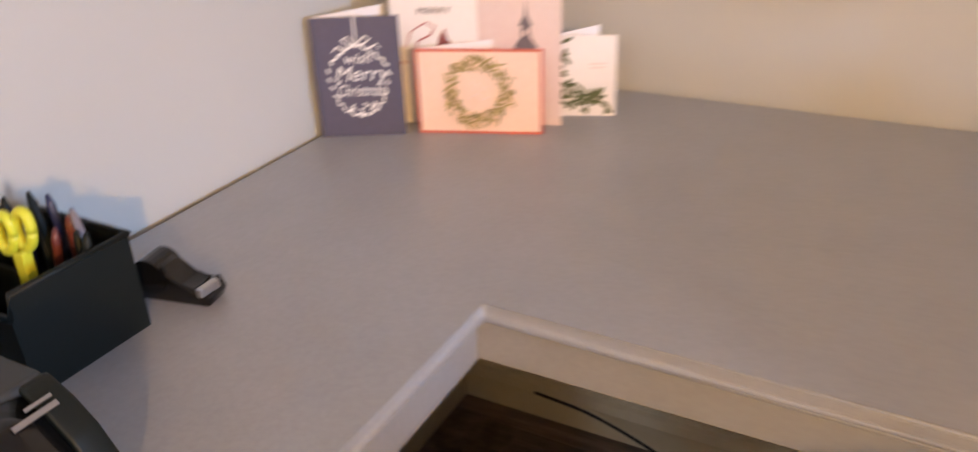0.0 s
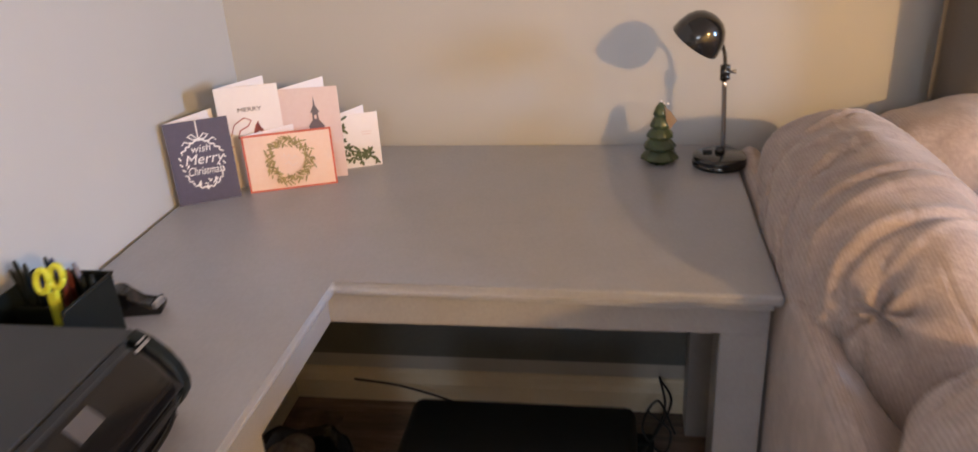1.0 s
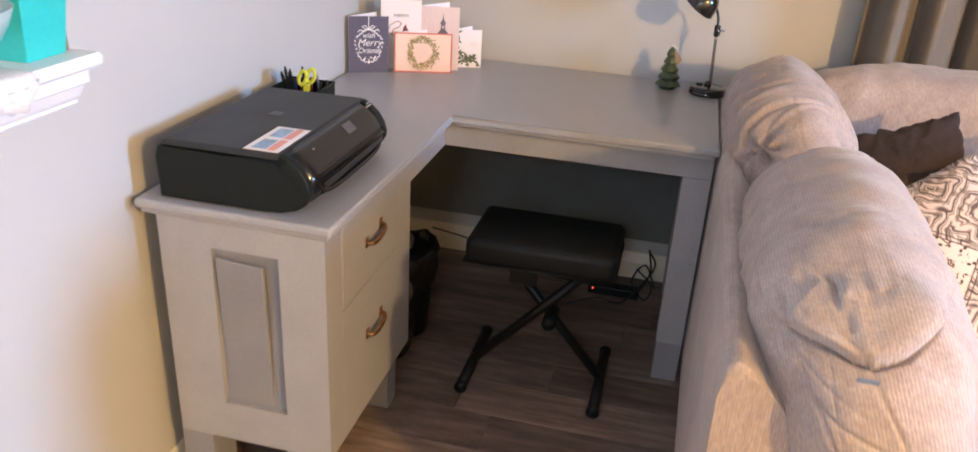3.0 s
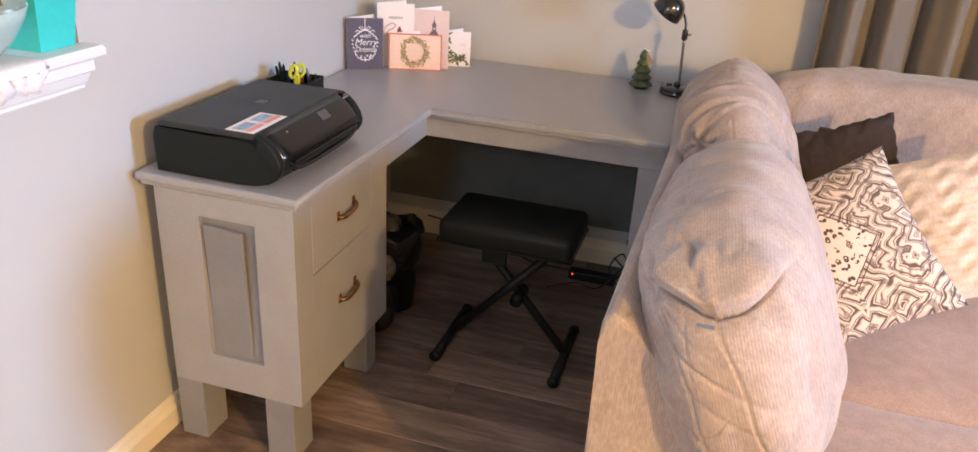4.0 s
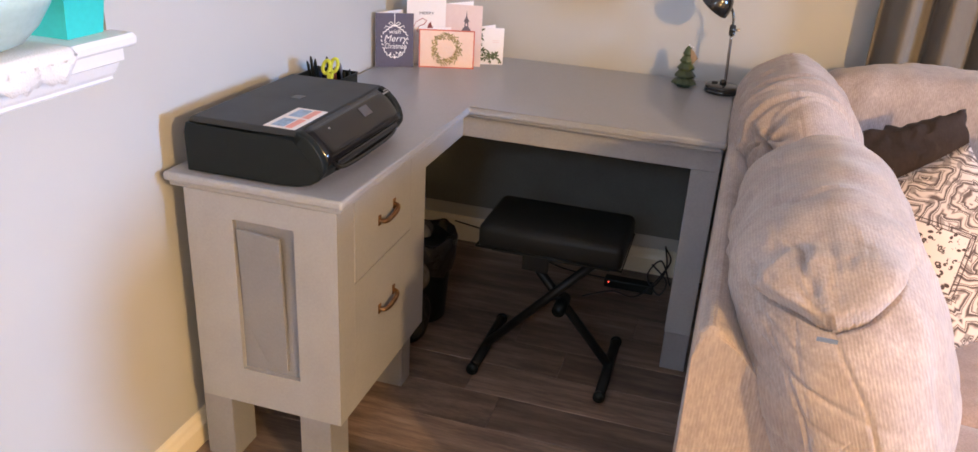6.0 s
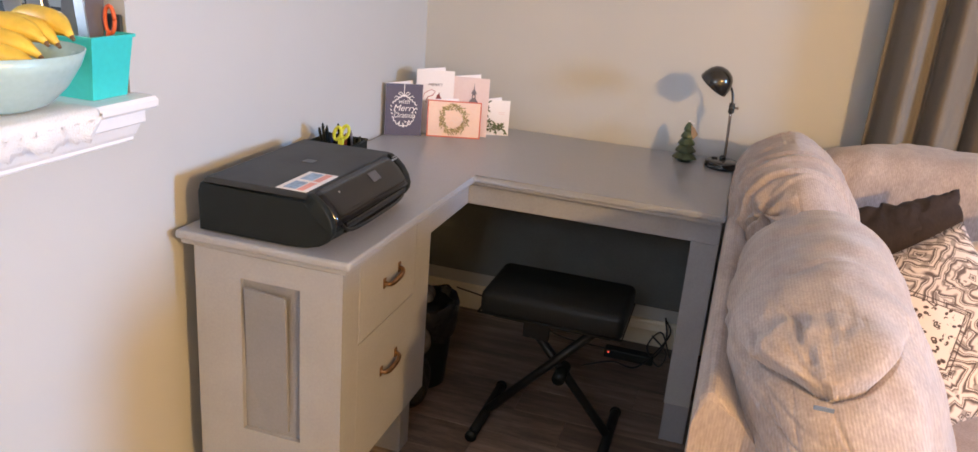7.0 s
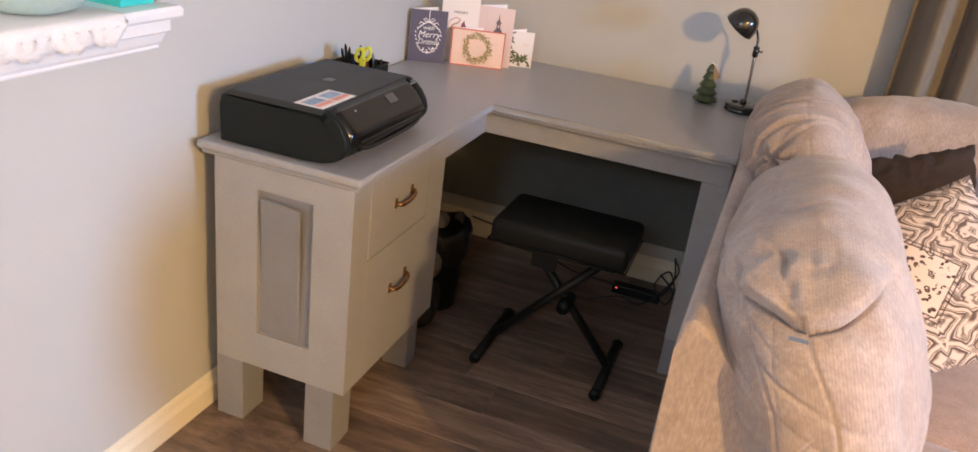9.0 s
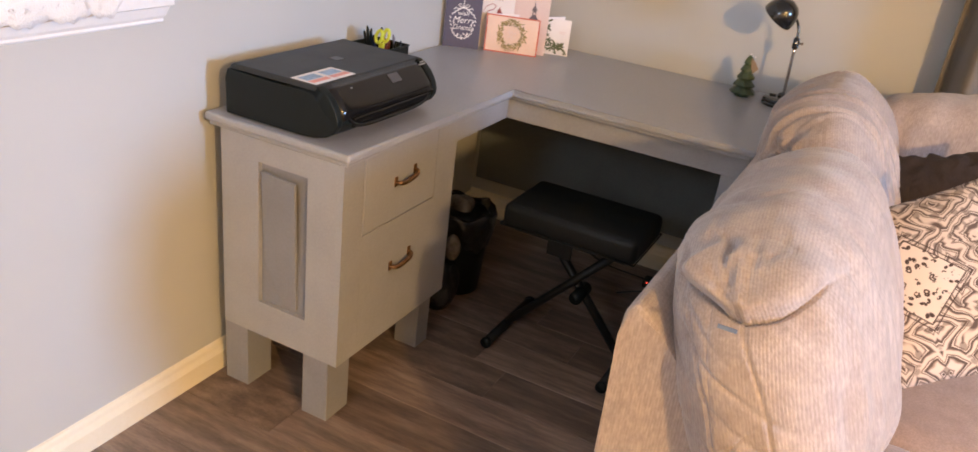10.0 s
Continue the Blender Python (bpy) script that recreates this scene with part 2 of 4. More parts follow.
def ornament_cloth():
    """Cream cotton with mirrored dark-brown ornament round a framed pale diamond."""
    m, t, b = nodes_of("cream_brown_ornament_cotton")
    sep = t.nodes.new("ShaderNodeSeparateXYZ")
    t.links.new(coords(t), sep.inputs[0])
    ax, az = maths(t, "ABSOLUTE", sep.outputs[0]), maths(t, "ABSOLUTE", sep.outputs[2])
    dia = maths(t, "ADD", ax, az)
    fold = t.nodes.new("ShaderNodeCombineXYZ")
    t.links.new(ax, fold.inputs[0])
    t.links.new(az, fold.inputs[1])
    warp = put(t, "ShaderNodeTexNoise", Scale=14.0, Detail=2.0)
    t.links.new(fold.outputs[0], warp.inputs["Vector"])
    bent = t.nodes.new("ShaderNodeVectorMath")
    bent.operation = "MULTIPLY_ADD"
    bent.inputs[1].default_value = (0.05, 0.05, 0.05)
    t.links.new(warp.outputs["Color"], bent.inputs[0])
    t.links.new(fold.outputs[0], bent.inputs[2])
    cells = put(t, "ShaderNodeTexVoronoi", Scale=11.5)
    cells.distance = "MANHATTAN"
    t.links.new(bent.outputs[0], cells.inputs["Vector"])
    nest = maths(t, "FRACT", maths(t, "MULTIPLY", cells.outputs["Distance"], 4.0))
    curls = put(t, "ShaderNodeTexVoronoi", Scale=44.0)
    t.links.new(bent.outputs[0], curls.inputs["Vector"])
    worn = noise_at(t, coords(t), 7.0, 3)
    cream, brown, grey = (0.74, 0.63, 0.54), (0.06, 0.036, 0.03), (0.36, 0.28, 0.235)
    c = ramp(t, nest, [(0.0, brown), (0.13, grey), (0.2, cream), (0.5, cream), (0.6, grey), (0.7, brown), (0.86, brown), (0.92, cream)])
    dots = ramp(t, curls.outputs["Distance"], [(0.31, brown), (0.40, cream)])
    c = blend(t, 0.6, c, dots, "DARKEN")
    c = blend(t, maths(t, "MULTIPLY", worn, 0.35), c, grey)
    small = put(t, "ShaderNodeTexVoronoi", Scale=75.0)
    t.links.new(bent.outputs[0], small.inputs["Vector"])
    ring_marks = maths(t, "ABSOLUTE", maths(t, "SUBTRACT", small.outputs["Distance"], 0.3))
    marks = ramp(t, ring_marks, [(0.06, brown), (0.12, grey), (0.17, cream)])
    inner = blend(t, maths(t, "GREATER_THAN", noise_at(t, coords(t), 55.0, 3), 0.54), marks, cream)
    c = blend(t, maths(t, "LESS_THAN", dia, 0.088), c, inner)
    for r in (0.088, 0.1):
        ring = maths(t, "LESS_THAN", maths(t, "ABSOLUTE", maths(t, "SUBTRACT", dia, r)), 0.002)
        c = blend(t, maths(t, "MULTIPLY", ring, 0.85), c, brown)
    t.links.new(c, b.inputs["Base Color"])
    b.inputs["Roughness"].default_value = 0.9
    fine = noise_at(t, coords(t), 420.0, 2)
    bump(t, b, fine, 0.4, 0.0008)
    return m


M_ORN = ornament_cloth()
M_KNIT = cloth("cream_knit", (0.60, 0.50, 0.42), (0.72, 0.62, 0.54), rib=18.0, turn=(0, 90, 0))


# ---- mesh helpers ----
def part(name, bm, material, parent=None, label="", smooth=False):
    me = bpy.data.meshes.new(name)
    bmesh.ops.recalc_face_normals(bm, faces=bm.faces)
    bm.to_mesh(me)
    bm.free()
    for m in (material if isinstance(material, (list, tuple)) else [material]):
        me.materials.append(m)
    if smooth:
        me.shade_smooth()
    ob = new(name, me)
    if parent is not None:
        ob.parent = parent
    if label:
        ob["label"] = label
    return ob


def thing(name, at, label, category, group="", kind=""):
    e = new(name)
    e.empty_display_size = 0.05
    e.location = at
    return tagged(e, label, category, group, kind)


def local(parent, bm):
    """Shift a mesh that was laid out in the world into its thing's own space."""
    bmesh.ops.translate(bm, verts=bm.verts, vec=-Vector(parent.location))
    return bm


def box_bm(x0, x1, y0, y1, z0, z1, bevel=0.0, seg=2):
    bm = bmesh.new()
    bmesh.ops.create_cube(bm, size=1, matrix=Matrix.LocRotScale(((x0 + x1) / 2, (y0 + y1) / 2, (z0 + z1) / 2), None, (x1 - x0, y1 - y0, z1 - z0)))
    if bevel:
        bmesh.ops.bevel(bm, geom=bm.edges, offset=bevel, segments=seg, affect="EDGES", profile=0.5)
    return bm


def prism_bm(points, axis, a, b, bevel=0.0, seg=2):
    """A closed outline of 2D points extruded along an axis from a to b."""
    bm = bmesh.new()

    def at(p, v):
        return {"x": (v, p[0], p[1]), "y": (p[0], v, p[1]), "z": (p[0], p[1], v)}[axis]
    lo = [bm.verts.new(at(p, a)) for p in points]
    hi = [bm.verts.new(at(p, b)) for p in points]
    bm.faces.new(lo)
    bm.faces.new(list(reversed(hi)))
    n = len(points)
    for i in range(n):
        bm.faces.new((lo[i], lo[(i + 1) % n], hi[(i + 1) % n], hi[i]))
    if bevel:
        bmesh.ops.bevel(bm, geom=bm.edges, offset=bevel, segments=seg, affect="EDGES", profile=0.5)
    return bm


def lathe_bm(profile, n=32, wob=0.0, lobes=0):
    """(radius, height) pairs turned round z."""
    bm = bmesh.new()
    rings = []
    for k, (r, z) in enumerate(profile):
        ring = []
        for i in range(n):
            a = 2 * math.pi * i / n
            q = r * (1 + wob * math.sin(lobes * a + k))
            ring.append(bm.verts.new((q * math.cos(a), q * math.sin(a), z)))
        rings.append(ring)
    for p, q in zip(rings, rings[1:]):
        for i in range(n):
            bm.faces.new((p[i], p[(i + 1) % n], q[(i + 1) % n], q[i]))
    bm.faces.new(rings[0])
    bm.faces.new(rings[-1])
    return bm


def tube_bm(path, radius, n=10, bm=None):
    """A round tube along points; radius is a number or one for each point."""
    bm = bm or bmesh.new()
    pts = [Vector(p) for p in path]
    rings = []
    side = None
    for i, p in enumerate(pts):
        d = (pts[min(i + 1, len(pts) - 1)] - pts[max(i - 1, 0)]).normalized()
        if side is None:
            side = d.orthogonal().normalized()
        side = (side - d * side.dot(d)).normalized()
        up = d.cross(side)
        r = radius[i] if isinstance(radius, (list, tuple)) else radius
        rings.append([bm.verts.new(p + r * (math.cos(2 * math.pi * k / n) * side + math.sin(2 * math.pi * k / n) * up)) for k in range(n)])
    for a, b in zip(rings, rings[1:]):
        for k in range(n):
            bm.faces.new((a[k], a[(k + 1) % n], b[(k + 1) % n], b[k]))
    bm.faces.new(rings[0])
    bm.faces.new(rings[-1])
    return bm


def arc(points, n=24):
    """A smooth line through control points."""
    p = [Vector(q) for q in points]
    p = [2 * p[0] - p[1]] + p + [2 * p[-1] - p[-2]]
    out = []
    for i in range(1, len(p) - 2):
        for k in range(n):
            t = k / n
            out.append(0.5 * ((2 * p[i]) + (-p[i - 1] + p[i + 1]) * t + (2 * p[i - 1] - 5 * p[i] + 4 * p[i + 1] - p[i + 2]) * t * t + (-p[i - 1] + 3 * p[i] - 3 * p[i + 1] + p[i + 2]) * t ** 3))
    out.append(p[-2])
    return out


def join_bm(*bms):
    out = bmesh.new()
    for b in bms:
        me = bpy.data.meshes.new("tmp")
        b.to_mesh(me)
        b.free()
        out.from_mesh(me)
        bpy.data.meshes.remove(me)
    return out


def structure(name, bm, material, label, smooth=False):
    return tagged(part(name, bm, material, None, "", smooth), label, "", "", "structure")


# ---- the room ----
def room():
    # left wall with a pass-through opening above the sill
    j0, j1, s, top = -3.3, -1.585, 1.045, 2.15
    structure("wall_left", join_bm(box_bm(-0.12, 0, j1, 0.12, 0, 2.45), box_bm(-0.12, 0, j0, j1, 0, s), box_bm(-0.12, 0, j0, j1, top, 2.45), box_bm(-0.12, 0, -6.0, j0, 0, 2.45)), M_WALL, "smooth light grey painted wall with a pass-through opening")
    structure("wall_back", box_bm(0, 5.6, 0, 0.12, 0, 2.45), M_WALL, "smooth light grey painted wall behind the desk")
    w0, w1, wz0, wz1 = -2.45, -1.65, 1.25, 2.25
    structure("wall_right", join_bm(box_bm(5.6, 5.72, w1, 0.12, 0, 2.45), box_bm(5.6, 5.72, w0, w1, 0, wz0), box_bm(5.6, 5.72, w0, w1, wz1, 2.45), box_bm(5.6, 5.72, -6.0, w0, 0, 2.45)), M_WALL, "plain grey wall with a window opening")
    structure("wall_rear", box_bm(-2.6, 5.72, -6.12, -6.0, 0, 2.45), M_WALL, "plain grey wall closing the room")
    structure("wall_kitchen", join_bm(box_bm(-2.72, -2.6, -6.12, -3.2, 0, 2.45), box_bm(-2.72, -2.6, -2.0, 0.12, 0, 2.45), box_bm(-2.72, -2.6, -3.2, -2.0, 0, 1.1), box_bm(-2.72, -2.6, -3.2, -2.0, 2.1, 2.45)), M_WALL, "plain grey wall of the room beyond")
    structure("wall_kitchen_back", box_bm(-2.6, -0.12, 0, 0.12, 0, 2.45), M_WALL, "plain grey wall of the room beyond")
    structure("ceiling", box_bm(-2.72, 5.72, -6.12, 0.12, 2.45, 2.55), M_CEIL, "plain white ceiling")

    def skirting(depth, h):
        return [(0, 0), (depth, 0), (depth, h * 0.62), (depth * 0.86, h * 0.68), (depth * 0.62, h * 0.78), (depth * 0.5, h * 0.9), (depth * 0.3, h * 0.97), (0, h)]
    structure("baseboard_left", prism_bm(skirting(0.018, 0.088), "y", -6.0, -0.02), M_TRIM, "cream moulded baseboard along the wall")
    structure("baseboard_back", prism_bm([(-a, b) for a, b in skirting(0.018, 0.1)], "x", 0.0, 5.6), M_TRIM, "cream moulded baseboard behind the desk")


room()


# ---- desk ----
TOP, OVER_X, OVER_Y, END_Y, END_X = 0.76, 0.446, -0.697, -1.502, 1.177
FACE_X, FACE_Y, PED_Y0, PED_Y1, PED_Z = 0.425, -0.658, -1.488, -0.975, 0.19


def corner_desk():
    d = thing("corner_desk", (0.24, -1.2, 0), "L-shaped corner desk painted blue-grey with a two-drawer pedestal", "desk")

    def add(name, bm, m=M_DESK, label="", smooth=False, parent=None):
        return part(name, local(d, bm), m, parent or d, label, smooth)
    g = 0.02  # the desk stands a little askew: its gap to the wall closes towards the corner
    ell = [(0.0025, -0.004), (END_X, -0.004), (END_X, OVER_Y - 0.018), (OVER_X, OVER_Y + 0.006), (OVER_X, END_Y), (g, END_Y)]
    inset = 0.012
    inner = [(0.004, -0.004), (END_X - inset, -0.004), (END_X - inset, OVER_Y - 0.018 + inset), (OVER_X - inset, OVER_Y + 0.006 + inset), (OVER_X - inset, END_Y + inset), (g + 0.006, END_Y + inset)]
    top = prism_bm(ell, "z", TOP - 0.021, TOP, 0.0075, 4)
    add("desktop", top, M_DESK, "blue-grey painted top with a rounded edge")
    add("edge_moulding", prism_bm(inner, "z", TOP - 0.034, TOP - 0.02, 0.004, 2), M_DESK)
    # pedestal carcass and its end frame round a sunk panel
    z1 = TOP - 0.034
    e = PED_Y0
    add("pedestal_body", box_bm(0.06, FACE_X - 0.012, e + 0.016, PED_Y1, PED_Z, z1))
    px0, px1, pz0, pz1 = 0.176, 0.324, 0.288, 0.67
    add("end_stile", box_bm(0.06, px0, e, e + 0.016, PED_Z, z1))
    add("end_stile", box_bm(px1, FACE_X, e, e + 0.016, PED_Z, z1))
    add("end_rail", box_bm(px0, px1, e, e + 0.016, pz1, z1))
    add("end_rail", box_bm(px0, px1, e, e + 0.016, PED_Z, pz0))
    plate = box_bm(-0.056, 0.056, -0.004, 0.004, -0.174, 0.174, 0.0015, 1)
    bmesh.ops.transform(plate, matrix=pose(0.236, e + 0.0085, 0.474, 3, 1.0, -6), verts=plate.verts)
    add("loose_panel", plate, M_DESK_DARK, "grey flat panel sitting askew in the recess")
    # shade inside the recess put into the back's darker colour
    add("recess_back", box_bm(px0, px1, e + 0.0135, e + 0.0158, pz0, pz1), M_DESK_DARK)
    # drawer side: face frame with two drawer fronts
    dy0, dy1 = -1.408, -1.078
    add("face_stile", box_bm(FACE_X - 0.012, FACE_X, e + 0.016, dy0, PED_Z, z1))
    add("face_stile", box_bm(FACE_X - 0.012, FACE_X, dy1, PED_Y1, PED_Z, z1))
    add("face_rail", box_bm(FACE_X - 0.012, FACE_X, dy0, dy1, PED_Z, 0.212))
    add("gap_shadow", box_bm(FACE_X - 0.0118, FACE_X - 0.009, dy0, dy1, 0.212, z1), M_GAP)
    for n, (a, b, hz) in enumerate(((0.526, z1 - 0.001, 0.632), (0.2122, 0.523, 0.396))):
        gap = 0.0022 if n == 0 else 0.0002
        dr = add("drawer", box_bm(FACE_X - 0.009, FACE_X + (0.001 if n == 0 else 0.0002), dy0 + gap, dy1 - gap, a, b, 0.002 if n == 0 else 0.0003, 2))
        yc, half = (-1.232, 0.043)
        path = arc([(FACE_X + 0.002, yc - half, hz - 0.004), (FACE_X + 0.012, yc - half * 0.93, hz - 0.006), (FACE_X + 0.017, yc - half * 0.6, hz - 0.007), (FACE_X + 0.018, yc, hz - 0.005), (FACE_X + 0.0175, yc + half * 0.6, hz - 0.001), (FACE_X + 0.013, yc + half * 0.92, hz + 0.004), (FACE_X + 0.002, yc + half, hz + 0.006)], 6)
        rad = [0.0046 + 0.0016 * math.sin(math.pi * i / (len(path) - 1)) for i in range(len(path))]
        h = tube_bm(path, rad, 12)
        for sy, zz in ((-1, -0.004), (1, 0.007)):
            h = join_bm(h, box_bm(FACE_X + 0.0005, FACE_X + 0.0045, yc + sy * half - 0.0065, yc + sy * half + 0.0065, hz + zz - 0.013, hz + zz + 0.013, 0.0018, 2))
        add("handle", h, M_BRONZE, "antique bronze arched pull handle", True, dr)
    # aprons, right-hand leg and the block feet
    za = 0.656
    add("apron", box_bm(FACE_X - 0.02, FACE_X - 0.003, PED_Y1, FACE_Y, za, z1, 0.001, 1))
    add("apron", box_bm(FACE_X - 0.02, END_X - 0.008, FACE_Y, FACE_Y + 0.018, za, z1, 0.001, 1))
    add("leg", box_bm(1.092, END_X - 0.008, FACE_Y + 0.0, FACE_Y + 0.085, 0.13, za, 0.0015, 1))
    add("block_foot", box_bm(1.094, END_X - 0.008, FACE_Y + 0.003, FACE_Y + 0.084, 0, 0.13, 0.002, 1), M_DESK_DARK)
    add("leg", box_bm(1.10, END_X - 0.008, -0.11, -0.03, 0, za + 0.06, 0.0015, 1))
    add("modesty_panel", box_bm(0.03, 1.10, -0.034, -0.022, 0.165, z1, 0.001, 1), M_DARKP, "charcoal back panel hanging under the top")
    # pedestal feet, in a darker grey than the body
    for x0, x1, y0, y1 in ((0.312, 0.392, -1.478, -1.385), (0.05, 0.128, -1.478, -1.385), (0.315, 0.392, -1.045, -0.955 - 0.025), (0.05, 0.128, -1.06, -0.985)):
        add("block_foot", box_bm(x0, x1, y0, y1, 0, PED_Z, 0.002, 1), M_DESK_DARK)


corner_desk()


# ---- sofa ----
def folded_end(p, fy, fz, amp):
    """The near end of a slack cushion: a lip of cloth hanging over a crumpled smile-shaped fold, seams below it."""
    near = 1 / (1 + math.exp((p.y - fy) / 0.04))
    if near < 0.01:
        return 0.0
    x = p.x
    line = p.z - (fz + (0.42 * math.sqrt(x * x + 0.0004) if x < 0 else 0.20 * math.sqrt(x * x + 0.0004)) - 0.004 + 0.010 * noise.noise(p * 13))
    across = math.exp(-((x + 0.012) / 0.125) ** 6)
    d = 0.0
    if line > 0:
        d += amp * across * math.tanh(line / 0.006) * math.exp(-(line / 0.075) ** 2)
    else:
        d -= amp * 0.35 * across * math.exp(-(line / 0.03) ** 2)
    d -= 0.016 * across * math.exp(-(line / 0.0035) ** 2)
    # creases fanning out from the fold's lowest point
    u, v = 0.012 - x, p.z - fz + 0.006
    r = math.hypot(u, v)
    a = math.atan2(v, u) + 0.35 * noise.noise(p * 11)
    zone = math.exp(-((r - 0.065) / 0.042) ** 2) * (1 / (1 + math.exp((a - 1.15) / 0.16))) * (1 / (1 + math.exp((0.28 - a) / 0.06)))
    if line > 0:
        crumple = 1 - 3.2 * abs(noise.noise(Vector((a * 4.5, r * 22, 3.1))))
        d += zone * (0.004 + 0.013 * max(-0.7, crumple) - 0.02 * max(0.0, math.sin(a * 15 + 2.0 * noise.noise(p * 8))) ** 6)
        w = math.exp(-((r - 0.06) / 0.05) ** 2) * math.exp(-((a - 1.75) / 0.35) ** 2)
        d -= w * 0.002 * max(0.0, math.sin(a * 16)) ** 3
        d -= 0.0025 * math.exp(-((x - 0.004 - 0.12 * v) / 0.003) ** 2)
    else:
        for x0, z0, k in ((0.0, 0.16, 0.17), (-0.091, 0.18, 0.147)):
            g = x - x0 - k * (z0 - p.z) - 0.004 * math.sin(p.z * 30)
            d += 0.001 * math.exp(-(g / 0.010) ** 2) - 0.0035 * math.exp(-(g / 0.0032) ** 2)
        for z0, k1, k2, wd, am in ((0.125, -0.5, 1.0, 0.004, 0.004), (0.085, -0.7, 1.6, 0.006, 0.007), (0.035, -0.75, 2.0, 0.006, 0.008), (-0.02, -0.6, 2.4, 0.006, 0.007), (-0.09, -0.35, 2.2, 0.006, 0.006)):
            g = p.z - (z0 + k1 * x + k2 * x * x + 0.02 * noise.noise(p * 7))
            d -= 0.8 * am * math.exp(-(g / wd) ** 2) * max(0.0, 0.25 - 4.0 * x + 0.8 * noise.noise(p * 6 + Vector((z0 * 40, 0, 0))))
    return near * d


def cushion_bm(a, b, c, power=2.5, nu=72, nv=48, wrinkle=0.006, seed=0.0, pinch=None, sag=0.0, fold=None, creases=(), seams=()):
    """A stuffed cushion: half sizes a, b, c along x, y, z, with soft corners and wrinkles."""
    bm = bmesh.new()

    def sp(v, p):
        return math.copysign(abs(v) ** p, v)
    q = 2.0 / power
    grid = []
    for j in range(nv + 1):
        ph = -math.pi / 2 + math.pi * j / nv
        row = []
        for i in range(nu):
            th = 2 * math.pi * i / nu
            p = Vector((a * sp(math.cos(ph), q) * sp(math.cos(th), q), c * 0 + b * sp(math.sin(ph), q), c * sp(math.cos(ph), q) * sp(math.sin(th), q)))
            n = Vector((p.x / a / a, p.y / b / b, p.z / c / c)).normalized()
            d = wrinkle * (noise.noise(p * 5.0 + Vector((seed, 0, 0))) * 2.2 + noise.noise(p * 13.0 + Vector((0, seed, 0))))
            d += wrinkle * 1.5 * noise.noise(Vector((p.x * 7, p.y * 24, p.z * 7)) + Vector((seed, seed, 0)))
            for q1, q2 in ((Vector((9, 5, 9)), 1.0), (Vector((6, 13, 7)), 0.7)):
                ridge = 1 - abs(noise.noise(Vector((p.x * q1.x, p.y * q1.y, p.z * q1.z)) + Vector((0, seed * 2, q2)))) * 17
                if ridge > 0:
                    d -= wrinkle * 0.55 * q2 * ridge * max(0.0, 0.25 + noise.noise(p * 4.5 + Vector((seed, 3, 0))) * 2)
            if pinch:
                for centre, r, depth, folds in pinch:
                    w = p - Vector(centre)
                    f = math.exp(-(w.length / r) ** 2)
                    ang = math.atan2(w.x, w.y + w.z)
                    d += f * (-depth + depth * 0.45 * math.sin(ang * folds + seed))
            for y0, k1, k2, wd, am in creases:
                g = p.y - (y0 + k1 * p.x + k2 * p.x * p.x + 0.025 * noise.noise(p * 6 + Vector((y0 * 30, 0, 0))))
                d -= am * math.exp(-(g / wd) ** 2) * max(0.0, 0.5 + 1.4 * noise.noise(p * 5 + Vector((0, y0 * 50, 0))))
                d += am * 0.6 * math.exp(-((g - 2.2 * wd) / (1.6 * wd)) ** 2)
            for x0, slope in seams:
                if p.z > 0:
                    d -= 0.0016 * math.exp(-((p.x - x0 - slope * p.y) / 0.003) ** 2)
            if fold:
                d += folded_end(p, *fold)
            p = p + n * d
            p.z -= sag * (p.y / b) ** 2
            row.append(bm.verts.new(p))
        grid.append(row)
    for j in range(nv):
        for i in range(nu):
            f = (grid[j][i], grid[j][(i + 1) % nu], grid[j + 1][(i + 1) % nu], grid[j + 1][i])
            bm.faces.new(f)
    bmesh.ops.remove_doubles(bm, verts=bm.verts, dist=1e-6)
    return bm


